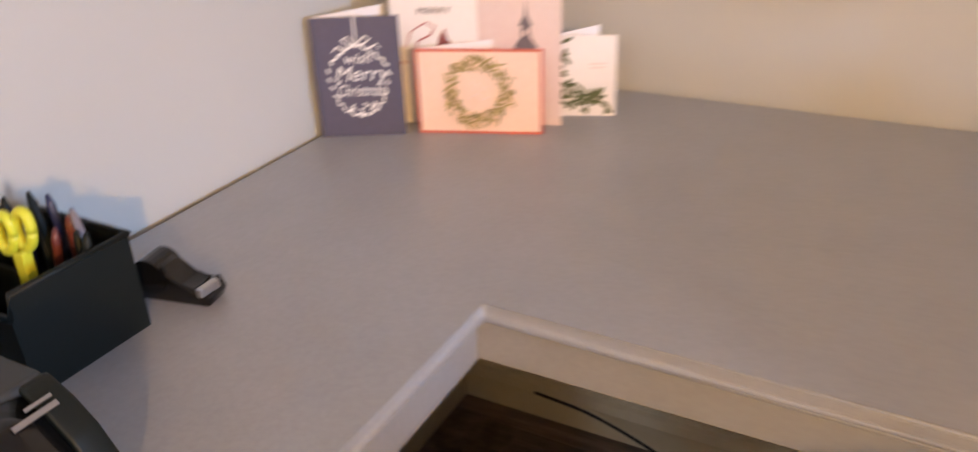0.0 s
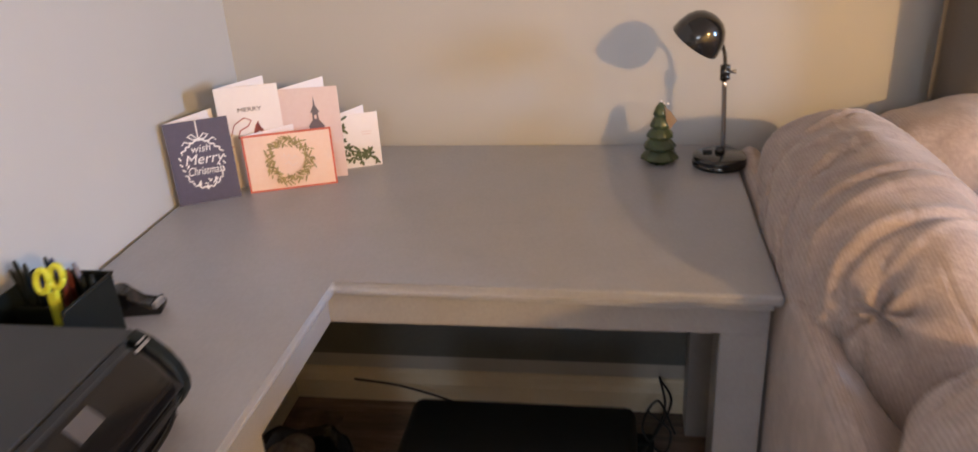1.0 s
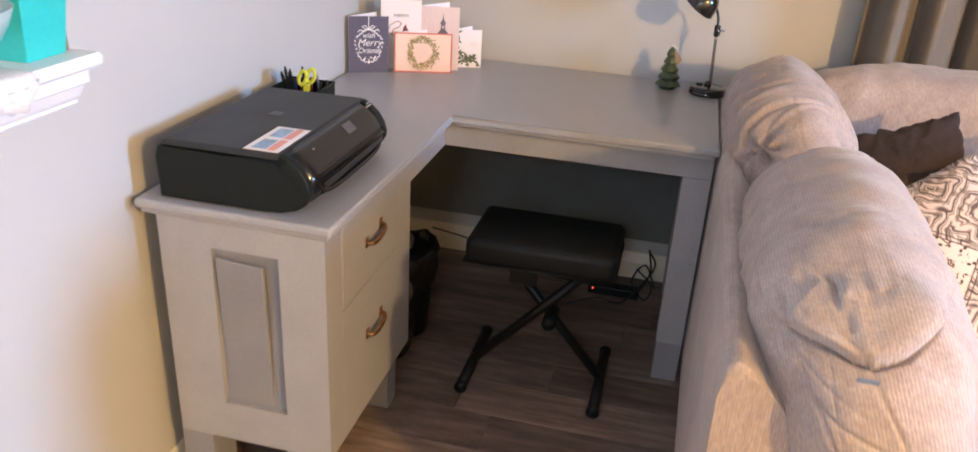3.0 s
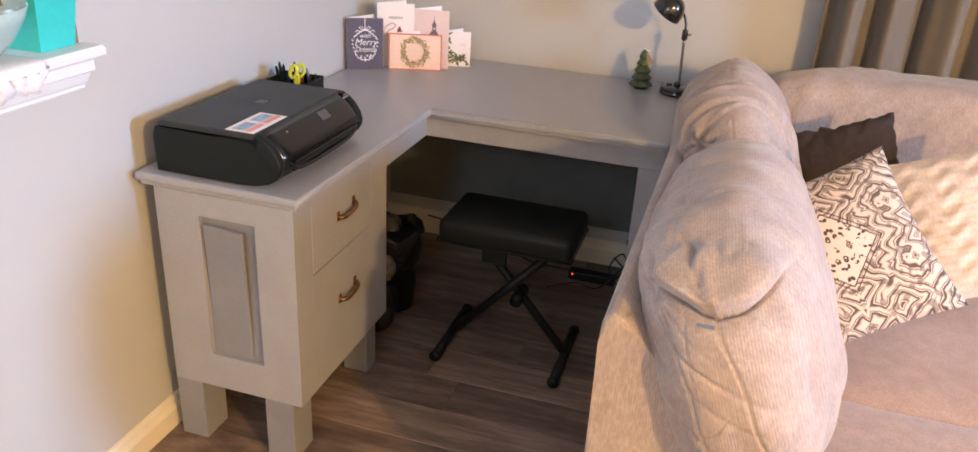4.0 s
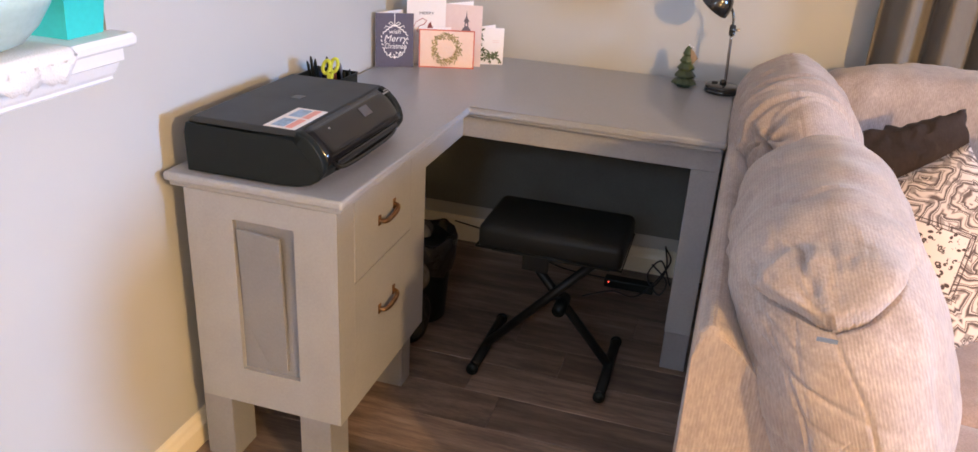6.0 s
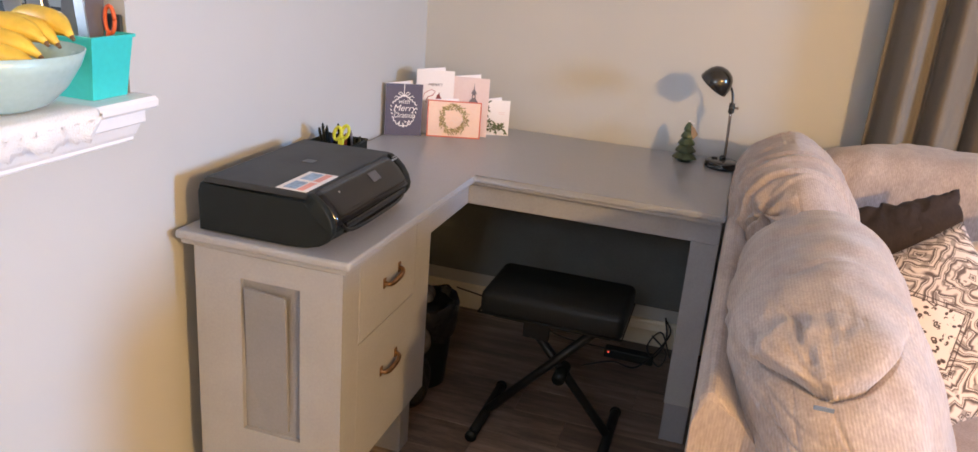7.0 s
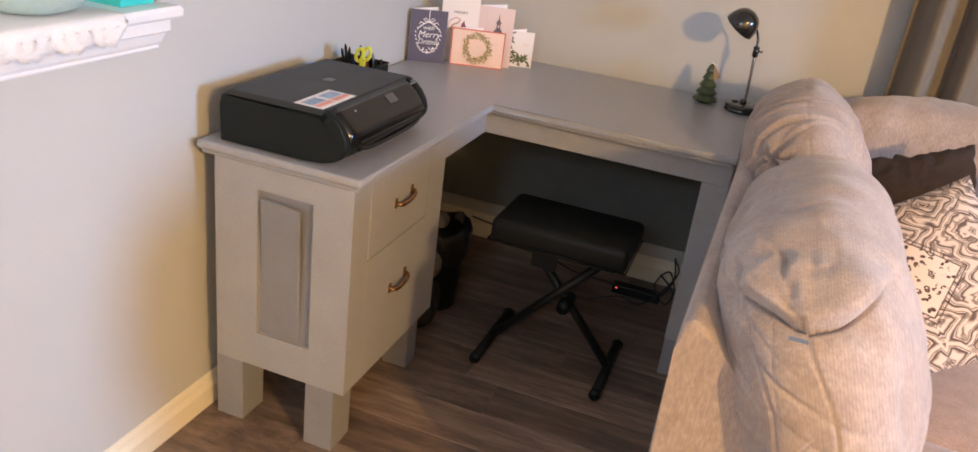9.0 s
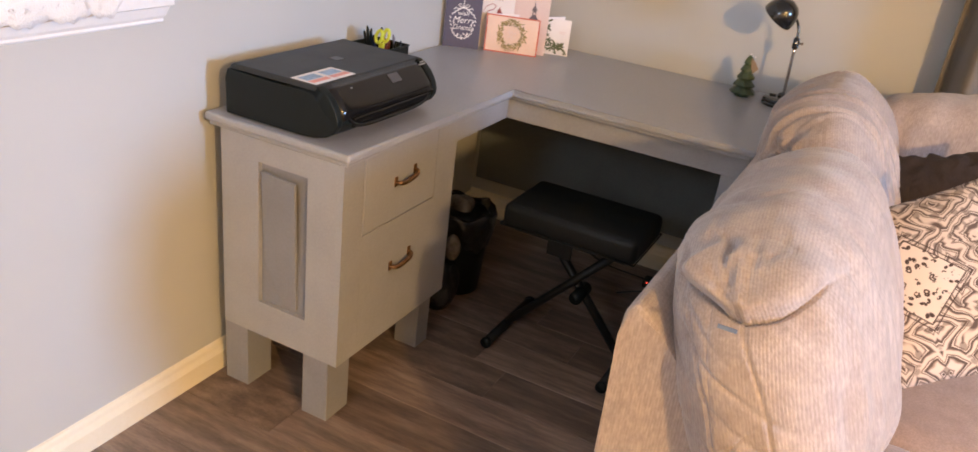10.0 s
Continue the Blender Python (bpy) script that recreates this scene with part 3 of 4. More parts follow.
def sectional_sofa():
    s = thing("sectional_sofa", (1.7, -1.0, 0), "taupe ribbed chenille sectional sofa with puffy back cushions", "sofa")
    prof = [(1.163, 0.06), (1.163, 0.72), (1.166, 0.765), (1.18, 0.782), (1.20, 0.776), (1.232, 0.742), (1.36, 0.612), (1.45, 0.48), (1.46, 0.06)]
    fr = prism_bm(prof, "y", -1.75, -0.07, 0.012, 3)
    for v in fr.verts:
        v.co.x += 0.022 * (v.co.y + 1.75) / 1.65
    part("back_frame", local(s, fr), M_SOFA, s)
    part("seat_base", local(s, box_bm(1.465, 2.16, -1.86, -0.03, 0.06, 0.30, 0.02)), M_SOFA, s, "", True)
    part("far_seat_base", local(s, box_bm(2.162, 3.3, -0.95, -0.03, 0.06, 0.30, 0.02)), M_SOFA, s, "", True)
    part("far_back_frame", local(s, box_bm(1.50, 3.3, -0.19, -0.045, 0.30, 0.74, 0.03)), M_SOFA, s, "", True)
    for x in (1.2, 2.1):
        for y in (-1.7, -0.15):
            part("foot", local(s, box_bm(x - 0.025 + 0.06, x + 0.035, y - 0.03, y + 0.03, 0, 0.06)), M_BLACK, s)

    def cushion(name, at, turn, size, power=2.5, seed=0.0, pinch=None, m=M_SOFA, wrinkle=0.006, sag=0.0, fold=None, nu=110, nv=80, creases=(), seams=()):
        bm = cushion_bm(*size, power=power, seed=seed, pinch=pinch, wrinkle=wrinkle, sag=sag, fold=fold, nu=nu, nv=nv, creases=creases, seams=seams)
        ob = part(name, bm, m, s, "", True)
        ob.matrix_basis = Matrix.Translation(Vector(at) - Vector(s.location)) @ pose(0, 0, 0, *turn)
        return ob
    cushion("back_cushion", (1.40, -1.40, 0.685), (0, -20, 0), (0.172, 0.43, 0.268), 2.7, 3.0, None, wrinkle=0.0055, fold=(-0.24, 0.158, 0.030), nu=300, nv=260,
            creases=((0.36, 0.2, -0.6, 0.006, 0.008), (0.315, 0.35, -0.5, 0.005, 0.007), (0.27, 0.1, -0.8, 0.006, 0.006), (-0.13, 0.5, 0.4, 0.006, 0.003)), seams=((-0.05, 0.02),))
    part("care_tag", local(s, box_bm(1.318, 1.345, -1.833, -1.830, 0.834, 0.8395)), M_TAGB, s, "pale blue care tag under the fold")
    cushion("back_cushion", (1.365, -0.545, 0.685), (0, -20, 0), (0.162, 0.44, 0.268), 2.6, 8.0, [((-0.07, -0.35, 0.20), 0.07, 0.04, 5)], wrinkle=0.0055, nu=240, nv=210,
            creases=((-0.02, 0.5, -0.8, 0.007, 0.011), (-0.13, 0.35, -1.0, 0.007, 0.011), (-0.19, 0.4, -0.6, 0.006, 0.010), (-0.245, 0.3, -0.8, 0.007, 0.012), (-0.30, 0.45, -0.5, 0.006, 0.010), (0.12, 0.4, -0.5, 0.006, 0.006)), seams=((-0.085, 0.03), (0.03, -0.02)))
    cushion("far_back_cushion", (1.93, -0.20, 0.66), (0, 0, 90), (0.14, 0.55, 0.26), 4.0, 12.0, m=M_SOFA_WIDE, wrinkle=0.004)
    cushion("far_back_cushion", (2.88, -0.20, 0.66), (0, 0, 90), (0.14, 0.40, 0.26), 4.0, 17.0, m=M_SOFA_WIDE, wrinkle=0.004)
    cushion("seat_cushion", (1.80, -0.83, 0.365), (0, 0, 0), (0.37, 0.47, 0.085), 5.0, 21.0, m=M_SEAT, wrinkle=0.002)
    cushion("seat_cushion", (1.80, -1.58, 0.365), (0, 0, 0), (0.37, 0.28, 0.085), 5.0, 25.0, m=M_SEAT, wrinkle=0.002)
    cushion("far_seat_cushion", (2.72, -0.62, 0.365), (0, 0, 0), (0.54, 0.34, 0.085), 5.0, 29.0, m=M_SEAT, wrinkle=0.002)


sectional_sofa()


def pillow_bm(w, h, t, n=36, seed=0.0, ridge=0.0, plush=0.0):
    """A square cushion in its x-z plane, fat in the middle, with drawn-out corners."""
    bm = bmesh.new()
    for side in (1, -1):
        g = []
        for i in range(n + 1):
            row = []
            for k in range(n + 1):
                u, v = 2 * i / n - 1, 2 * k / n - 1
                edge = (1 - abs(u) ** 2.4) * (1 - abs(v) ** 2.4)
                pull = 1 - 0.07 * (1 - v * v) * abs(u) ** 6
                pull2 = 1 - 0.07 * (1 - u * u) * abs(v) ** 6
                d = t * edge ** 0.55
                d += 0.004 * edge * noise.noise(Vector((u * 3, v * 3, seed + side)))
                if ridge:
                    d += ridge * edge ** 0.3 * math.sin(v * 26 + 1.4 * math.sin(u * 16))
                a, b = u * w / 2 * pull, v * h / 2 * pull2
                if plush:
                    tuft = Vector((u * 6, v * 6, seed))
                    a += plush * noise.noise(tuft) * 2
                    b += plush * noise.noise(tuft + Vector((7, 0, 0))) * 2
                    d += plush * 0.5 * edge ** 0.4 * noise.noise(tuft * 3)
                row.append(bm.verts.new((a, side * d, b)))
            g.append(row)
        for i in range(n):
            for k in range(n):
                bm.faces.new((g[i][k], g[i + 1][k], g[i + 1][k + 1], g[i][k + 1]))
    bmesh.ops.remove_doubles(bm, verts=bm.verts, dist=1e-5)
    return bm


def lean(at, across, up):
    """A pose whose x runs along across and z as near as may be along up."""
    x = Vector(across).normalized()
    y = Vector(up).cross(x).normalized()
    m = Matrix((x, y, x.cross(y))).transposed().to_4x4()
    return Matrix.Translation(at) @ m


def throw_pillow(label, m, placed, w, h, t, seed, ridge=0.0, plush=0.0):
    ob = part("throw_pillow", pillow_bm(w, h, t, 60 if ridge or plush else 36, seed, ridge, plush), m, None, "", True)
    ob.matrix_world = placed
    return tagged(ob, label, "pillow", "pillows on the sofa")


throw_pillow("cream cotton pillow with dark brown ornament, leaning on the sofa", M_ORN, lean((1.60, -1.13, 0.685), (0.18, 0.05, 0.103), (-0.17, 0.24, 0.29)), 0.40, 0.40, 0.07, 1.0)
throw_pillow("cream knitted pillow with wavy ribs, leaning on the sofa", M_KNIT, lean((1.94, -0.79, 0.69), (0.17, 0.03, 0.06), (-0.05, 0.22, 0.29)), 0.42, 0.40, 0.075, 2.0, 0.004)
throw_pillow("dark brown plush pillow tucked behind the others", M_FUR, lean((1.645, -0.62, 0.69), (0.26, 0.01, 0.09), (-0.03, 0.16, 0.30)), 0.34, 0.34, 0.06, 3.0, 0.0, 0.006)


def curtain():
    bm = bmesh.new()
    cols, x0, x1 = 150, 1.545, 2.75
    rows = []
    for k in range(13):
        z = 0.03 + 2.3 * k / 12
        row = []
        for i in range(cols + 1):
            u = i / cols
            f = u * 2 * math.pi * 9.0
            y = -0.10 + 0.045 * math.sin(f + 0.6 * math.sin(u * 11)) + 0.012 * math.sin(2.3 * f + 1) + 0.006 * math.sin(z * 3 + u * 20)
            row.append(bm.verts.new((x0 + (x1 - x0) * u + 0.012 * math.cos(f), y, z)))
        rows.append(row)
    for a, b in zip(rows, rows[1:]):
        for i in range(cols):
            bm.faces.new((a[i], a[i + 1], b[i + 1], b[i]))
    c = part("curtain", bm, M_DRAPE, None, "", True)
    sol = c.modifiers.new("cloth", "SOLIDIFY")
    sol.thickness = 0.003
    tagged(c, "grey-taupe curtain hanging in deep folds behind the sofa", "curtain")


curtain()


# ---- things on the desk ----
def printer():
    y0, y1 = -1.478, -1.055
    p = thing("printer", (0.24, -1.25, TOP), "black inkjet printer with glossy front and leaflet on its lid", "printer")

    def add(name, bm, m, label="", smooth=False, parent=None):
        for v in bm.verts:
            v.co.x = 0.071 + (v.co.x - 0.055) * 0.9
        return part(name, local(p, bm), m, parent or p, label, smooth)
    z = TOP
    # lower shell: a boat-shaped side profile, fuller in the middle of the front
    prof = [(0.055, z + 0.004), (0.30, z + 0.004), (0.345, z + 0.007), (0.38, z + 0.014), (0.405, z + 0.027), (0.415, z + 0.045), (0.405, z + 0.058), (0.386, z + 0.07), (0.345, z + 0.108), (0.06, z + 0.112), (0.052, z + 0.09)]
    n = 20
    bm = bmesh.new()
    rings = []
    for i in range(n + 1):
        u = i / n
        y = y0 + (y1 - y0) * u
        e = (2 * u - 1)
        bow = 1 - abs(e) ** 5 * 0.03
        end = 0.0 if 0 < i < n else 0.0008
        rings.append([bm.verts.new((0.055 + (a - 0.055) * bow, y, b - (end if b > z + 0.05 else -end))) for a, b in prof])
    for a, b in zip(rings, rings[1:]):
        for k in range(len(prof)):
            bm.faces.new((a[k], a[(k + 1) % len(prof)], b[(k + 1) % len(prof)], b[k]))
    bm.faces.new(rings[0])
    bm.faces.new(list(reversed(rings[-1])))
    add("body", bm, M_BLACK)
    add("scanner_lid", prism_bm([(0.066, z + 0.1125), (0.344, z + 0.1125), (0.35, z + 0.120), (0.345, z + 0.128), (0.075, z + 0.1265), (0.066, z + 0.12)], "y", y0 + 0.003, y1 - 0.003, 0.0025, 2), M_GREY, "charcoal textured flat lid")
    # glossy tilted control panel, bowed at its ends
    pts = [(0.352, z + 0.127), (0.372, z + 0.117), (0.392, z + 0.101), (0.408, z + 0.082), (0.418, z + 0.062), (0.414, z + 0.056), (0.385, z + 0.068), (0.352, z + 0.105)]
    bm = bmesh.new()
    rings = []
    for i in range(n + 1):
        u = i / n
        e = 2 * u - 1
        s = 1 - 0.05 * abs(e) ** 6
        rings.append([bm.verts.new((0.352 + (a - 0.352) * s, y0 + 0.022 + (y1 - y0 - 0.044) * u, b if i not in (0, n) else b - 0.004)) for a, b in pts])
    for a, b in zip(rings, rings[1:]):
        for k in range(len(pts)):
            bm.faces.new((a[k], a[(k + 1) % len(pts)], b[(k + 1) % len(pts)], b[k]))
    bm.faces.new(rings[0])
    bm.faces.new(list(reversed(rings[-1])))
    panel = add("control_panel", bm, M_GLOSS, "glossy black curved control panel", True)
    for a, b in ((y0 + 0.0005, y0 + 0.021), (y1 - 0.021, y1 - 0.0005)):
        cheek = [(0.24, z + 0.0045), (0.30, z + 0.0045), (0.345, z + 0.0075), (0.378, z + 0.0145), (0.400, z + 0.027), (0.411, z + 0.043), (0.413, z + 0.058), (0.406, z + 0.079), (0.391, z + 0.100), (0.372, z + 0.116), (0.352, z + 0.1262), (0.346, z + 0.1268), (0.346, z + 0.112), (0.24, z + 0.112)]
        add("side_cheek", prism_bm(cheek, "y", a, b, 0.0025, 2), M_BLACK, "", True)
    slope = math.degrees(math.atan2(0.016, 0.02))

    def on_panel(name, y, w, h, m, f=0.5, lift=0.0012, label=""):
        q = box_bm(-h / 2, h / 2, -w / 2, w / 2, -0.0006, 0.0006)
        bmesh.ops.transform(q, matrix=pose(0.372 + 0.02 * f, y, z + 0.117 - 0.016 * f + lift, 0, slope, 0), verts=q.verts)
        add(name, q, m, label, False, panel)
    on_panel("display", -1.22, 0.042, 0.026, M_SCREEN, 0.55, label="small grey display")
    on_panel("button", -1.388, 0.005, 0.004, M_METAL, 0.3)
    on_panel("badge", -1.082, 0.030, 0.004, M_METAL, 0.0)
    on_panel("badge", -1.076, 0.018, 0.0025, M_METAL, -0.25)
    # paper slot and its raised output lip
    slot = prism_bm([(0.384, z + 0.030), (0.4165, z + 0.033), (0.4185, z + 0.056), (0.39, z + 0.0655)], "y", y0 + 0.06, y1 - 0.05, 0.002, 1)
    add("paper_slot", slot, M_GLOSS, "dark paper output slot", False)
    add("output_lip", tube_bm(arc([(0.395, y0 + 0.028, z + 0.085), (0.410, y0 + 0.045, z + 0.058), (0.418, y0 + 0.085, z + 0.036), (0.421, -1.25, z + 0.033), (0.418, y1 - 0.08, z + 0.036), (0.41, y1 - 0.04, z + 0.056)], 10), 0.0046, 8), M_GLOSS, "", True)
    add("lid_emblem", box_bm(0.195, 0.225, -1.262, -1.232, z + 0.1272, z + 0.1278), M_GLOSS)
    add("power_plug", box_bm(0.036, 0.052, -1.455, -1.425, z + 0.022, z + 0.046, 0.003), M_BLACK)
    # advertising leaflet stuck on the lid
    leaf = add("leaflet", box_bm(0.262, 0.342, -1.474, -1.330, z + 0.1285, z + 0.1293), M_WHITE, "white leaflet with blue and coral panels")
    for a in (-1.468, -1.398):
        add("leaflet_picture", box_bm(0.275, 0.308, a + 0.004, a + 0.058, z + 0.1294, z + 0.1298), M_BLUEP, "", False, leaf)
        add("leaflet_band", box_bm(0.312, 0.330, a, a + 0.062, z + 0.1294, z + 0.1298), M_REDP, "", False, leaf)


printer()


def flat_shape(outline, y=-0.0007, flip=False):
    """A thin print: closed outline in x-z, laid just before a card's front."""
    bm = bmesh.new()
    bm.faces.new([bm.verts.new((a, y, b)) for a, b in outline])
    return bm


def ellipse(cx, cz, rx, rz, turn=0.0, n=10):
    c, s = math.cos(turn), math.sin(turn)
    return [(cx + rx * math.cos(2 * math.pi * i / n) * c - rz * math.sin(2 * math.pi * i / n) * s, cz + rx * math.cos(2 * math.pi * i / n) * s + rz * math.sin(2 * math.pi * i / n) * c) for i in range(n)]


def card(label, at, turn, w, h, spread, front):
    """A folded card: front leaf in its x-z plane, hinge on its left, back leaf swung behind."""
    c = thing("greeting_card", at, label, "greeting card", "cards on the desk")
    c.rotation_euler = (0, 0, radians(turn))
    f = box_bm(0, w, 0, 0.0012, 0, h)
    fo = part("front_leaf", f, front, c)
    b = box_bm(0, w, -0.0006, 0.0006, 0, h)
    bmesh.ops.transform(b, matrix=pose(0, 0.0012, 0, 0, 0, spread), verts=b.verts)
    part("back_leaf", b, M_WHITE, c, "white inner leaf")
    return c, fo


def print_on(leaf, name, outlines, m, label="", y=-0.0007):
    bm = bmesh.new()
    for k, o in enumerate(outlines):
        bm.faces.new([bm.verts.new((a, y - 0.00002 * k, b)) for a, b in o])
    return part(name, bm, m, leaf, label)


def words(leaf, text, x, z, size, m, shear=0.0, squeeze=1.0):
    cu = bpy.data.curves.new("lettering", "FONT")
    cu.body, cu.size, cu.align_x, cu.align_y, cu.shear, cu.extrude = text, size, "CENTER", "CENTER", shear, 0.0002
    cu.materials.append(m)
    tmp = bpy.data.objects.new("lettering", cu)
    me = bpy.data.meshes.new_from_object(tmp)
    bpy.data.objects.remove(tmp)
    ob = new("lettering", me)
    ob.parent = leaf
    ob.matrix_basis = pose(x, -0.0011, z, 90, 0, 0) @ Matrix.Diagonal((squeeze, 1, 1, 1))
    return ob


def stroke(pts, w):
    """A ribbon outline along points."""
    p = [Vector((a, b)) for a, b in pts]
    left, right = [], []
    for i in range(len(p)):
        d = (p[min(i + 1, len(p) - 1)] - p[max(i - 1, 0)]).normalized()
        n = Vector((-d.y, d.x)) * w / 2 * (0.35 + 0.65 * math.sin(math.pi * (i + 0.5) / len(p)))
        left.append(p[i] + n)
        right.append(p[i] - n)
    return [tuple(v) for v in left] + [tuple(v) for v in reversed(right)]


def spray(cx, cz, n, rng, size=0.008, spread=0.014):
    out = []
    for _ in range(n):
        a = rng.uniform(0, 2 * math.pi)
        r = rng.uniform(0.2, 1) * spread
        out.append(ellipse(cx + r * math.cos(a), cz + r * math.sin(a), size * rng.uniform(0.6, 1.1), size * 0.32, a + rng.uniform(-0.5, 0.5), 6))
    return out


def cards():
    rng = random.Random(4)
    # navy card with a lettered ornament
    c, f = card("navy greeting card with a white lettered ornament, standing open", (0.018, -0.392, TOP), 29, 0.126, 0.178, 38, M_NAVY)
    mx, mz = 0.063, 0.082
    print_on(f, "ribbon", [[(mx - 0.0012, 0.137), (mx + 0.0012, 0.137), (mx + 0.0012, 0.178), (mx - 0.0012, 0.178)],
                           stroke([(mx, 0.138), (mx - 0.012, 0.150), (mx - 0.020, 0.146), (mx - 0.012, 0.139), (mx, 0.138)], 0.003),
                           stroke([(mx, 0.138), (mx + 0.012, 0.150), (mx + 0.020, 0.146), (mx + 0.012, 0.139), (mx, 0.138)], 0.003),
                           stroke([(mx - 0.002, 0.137), (mx - 0.016, 0.131), (mx - 0.028, 0.136), (mx - 0.034, 0.129)], 0.003),
                           stroke([(mx + 0.002, 0.137), (mx + 0.016, 0.131), (mx + 0.028, 0.138), (mx + 0.034, 0.131)], 0.003)], M_SNOW)
    words(f, "wish", mx, 0.118, 0.022, M_SNOW, 0.2)
    words(f, "Merry", mx + 0.002, 0.095, 0.031, M_SNOW, 0.3)
    words(f, "Christmas", mx, 0.070, 0.025, M_SNOW, 0.3, 0.66)
    sprigs = []
    for k in range(46):
        a = 2 * math.pi * k / 46
        rr = 0.043 + 0.002 * math.sin(5 * a)
        x, z = mx + rr * math.cos(a), 0.088 + rr * 1.1 * math.sin(a) - (0.010 * max(0, -math.sin(a)) ** 6)
        if abs(math.cos(a)) < 0.86 or k % 2:
            sprigs.append(ellipse(x, z, 0.005, 0.0018, a + 0.9 * (-1) ** k, 6))
    for k in range(14):
        sprigs.append(ellipse(mx + rng.uniform(-0.024, 0.024), 0.047 + rng.uniform(-0.006, 0.006), 0.0045, 0.0015, rng.uniform(0, 3), 6))
    sprigs += [ellipse(mx, 0.034, 0.003, 0.006, 0, 6), ellipse(mx - 0.03, 0.083, 0.005, 0.0018, 1, 6), ellipse(mx + 0.031, 0.08, 0.005, 0.0018, 2, 6)]
    print_on(f, "ornament_outline", sprigs, M_SNOW)
    # tall white card behind
    c, f = card("tall white greeting card with red script, standing open", (0.088, -0.292, TOP), 22, 0.130, 0.222, 40, M_WHITE)
    words(f, "MERRY", 0.066, 0.172, 0.013, M_INK, 0, 1.25)
    print_on(f, "script", [stroke(arc2, 0.003) for arc2 in (
        [(0.020, 0.118), (0.030, 0.142), (0.052, 0.155), (0.066, 0.148), (0.058, 0.136), (0.040, 0.128), (0.034, 0.112), (0.048, 0.104), (0.066, 0.112)],
        [(0.064, 0.108), (0.074, 0.136), (0.080, 0.146), (0.078, 0.124), (0.086, 0.128), (0.092, 0.112), (0.100, 0.124)],
        [(0.012, 0.120), (0.004, 0.110), (0.008, 0.098), (0.022, 0.094)])], M_INKRED, "red looping script")
    # blush card with a small church
    c, f = card("blush greeting card with a small grey church, standing open", (0.205, -0.236, TOP), 12, 0.125, 0.205, 48, M_PINKW)
    x = 0.072
    print_on(f, "church", [[(x - 0.016, 0.096), (x + 0.016, 0.096), (x + 0.016, 0.118), (x - 0.016, 0.118)], [(x - 0.018, 0.118), (x + 0.018, 0.118), (x + 0.008, 0.132), (x - 0.008, 0.132)],
                           [(x - 0.007, 0.132), (x + 0.007, 0.132), (x + 0.006, 0.150), (x - 0.006, 0.150)], [(x - 0.010, 0.150), (x + 0.010, 0.150), (x + 0.002, 0.166), (x, 0.188), (x - 0.002, 0.166)]], M_INK, "grey church with a spire")
    for o in (ellipse(x, 0.140, 0.003, 0.005), ellipse(x, 0.105, 0.004, 0.008)):
        print_on(f, "church_window", [o], M_PINKW, "", -0.0012)
    # landscape card with a wreath
    c, f = card("peach greeting card with a red edge and a leaf wreath", (0.143, -0.318, TOP), 20, 0.186, 0.128, 26, M_RED)
    print_on(f, "picture_field", [[(0.004, 0.004), (0.182, 0.004), (0.182, 0.124), (0.004, 0.124)]], M_PEACH, "peach field", -0.0005)
    wreath = []
    for k in range(170):
        a = 2 * math.pi * k / 170 + rng.uniform(-0.05, 0.05)
        r = 0.043 + rng.uniform(-0.011, 0.011)
        wreath.append(ellipse(0.093 + r * math.cos(a), 0.065 + r * math.sin(a), rng.uniform(0.005, 0.009), 0.0017, a + 1.57 + rng.choice((-0.8, 0.8)), 6))
    print_on(f, "wreath", wreath, M_OLIVE, "olive-gold leaf wreath", -0.0008)
    print_on(f, "wreath_script", [stroke([(0.076, 0.072), (0.082, 0.08), (0.086, 0.066), (0.092, 0.078), (0.097, 0.066), (0.104, 0.074), (0.110, 0.068)], 0.002), stroke([(0.08, 0.056), (0.09, 0.062), (0.096, 0.052), (0.108, 0.058)], 0.0018)], M_PINKW, "", -0.0009)
    # small white card with green sprigs
    c, f = card("small white greeting card with green sprigs, standing open", (0.296, -0.174, TOP), 22, 0.098, 0.126, 42, M_WHITE)
    sp = []
    for cx, cz in ((0.010, 0.115), (0.014, 0.095), (0.010, 0.07), (0.02, 0.048), (0.012, 0.026), (0.034, 0.026), (0.055, 0.02), (0.052, 0.036), (0.072, 0.03), (0.088, 0.014)):
        sp += [o for o in spray(cx, cz, 8, rng, 0.010, 0.014) if all(0.001 < a < 0.097 and 0.001 < b < 0.125 for a, b in o)]
    print_on(f, "sprig_print", sp, M_SPRIG, "dark green leaf sprigs")
    print_on(f, "small_writing", [[(0.058, 0.082), (0.082, 0.082), (0.082, 0.084), (0.058, 0.084)], [(0.060, 0.076), (0.080, 0.076), (0.080, 0.078), (0.060, 0.078)]], M_PINKW, "", -0.0009)


cards()


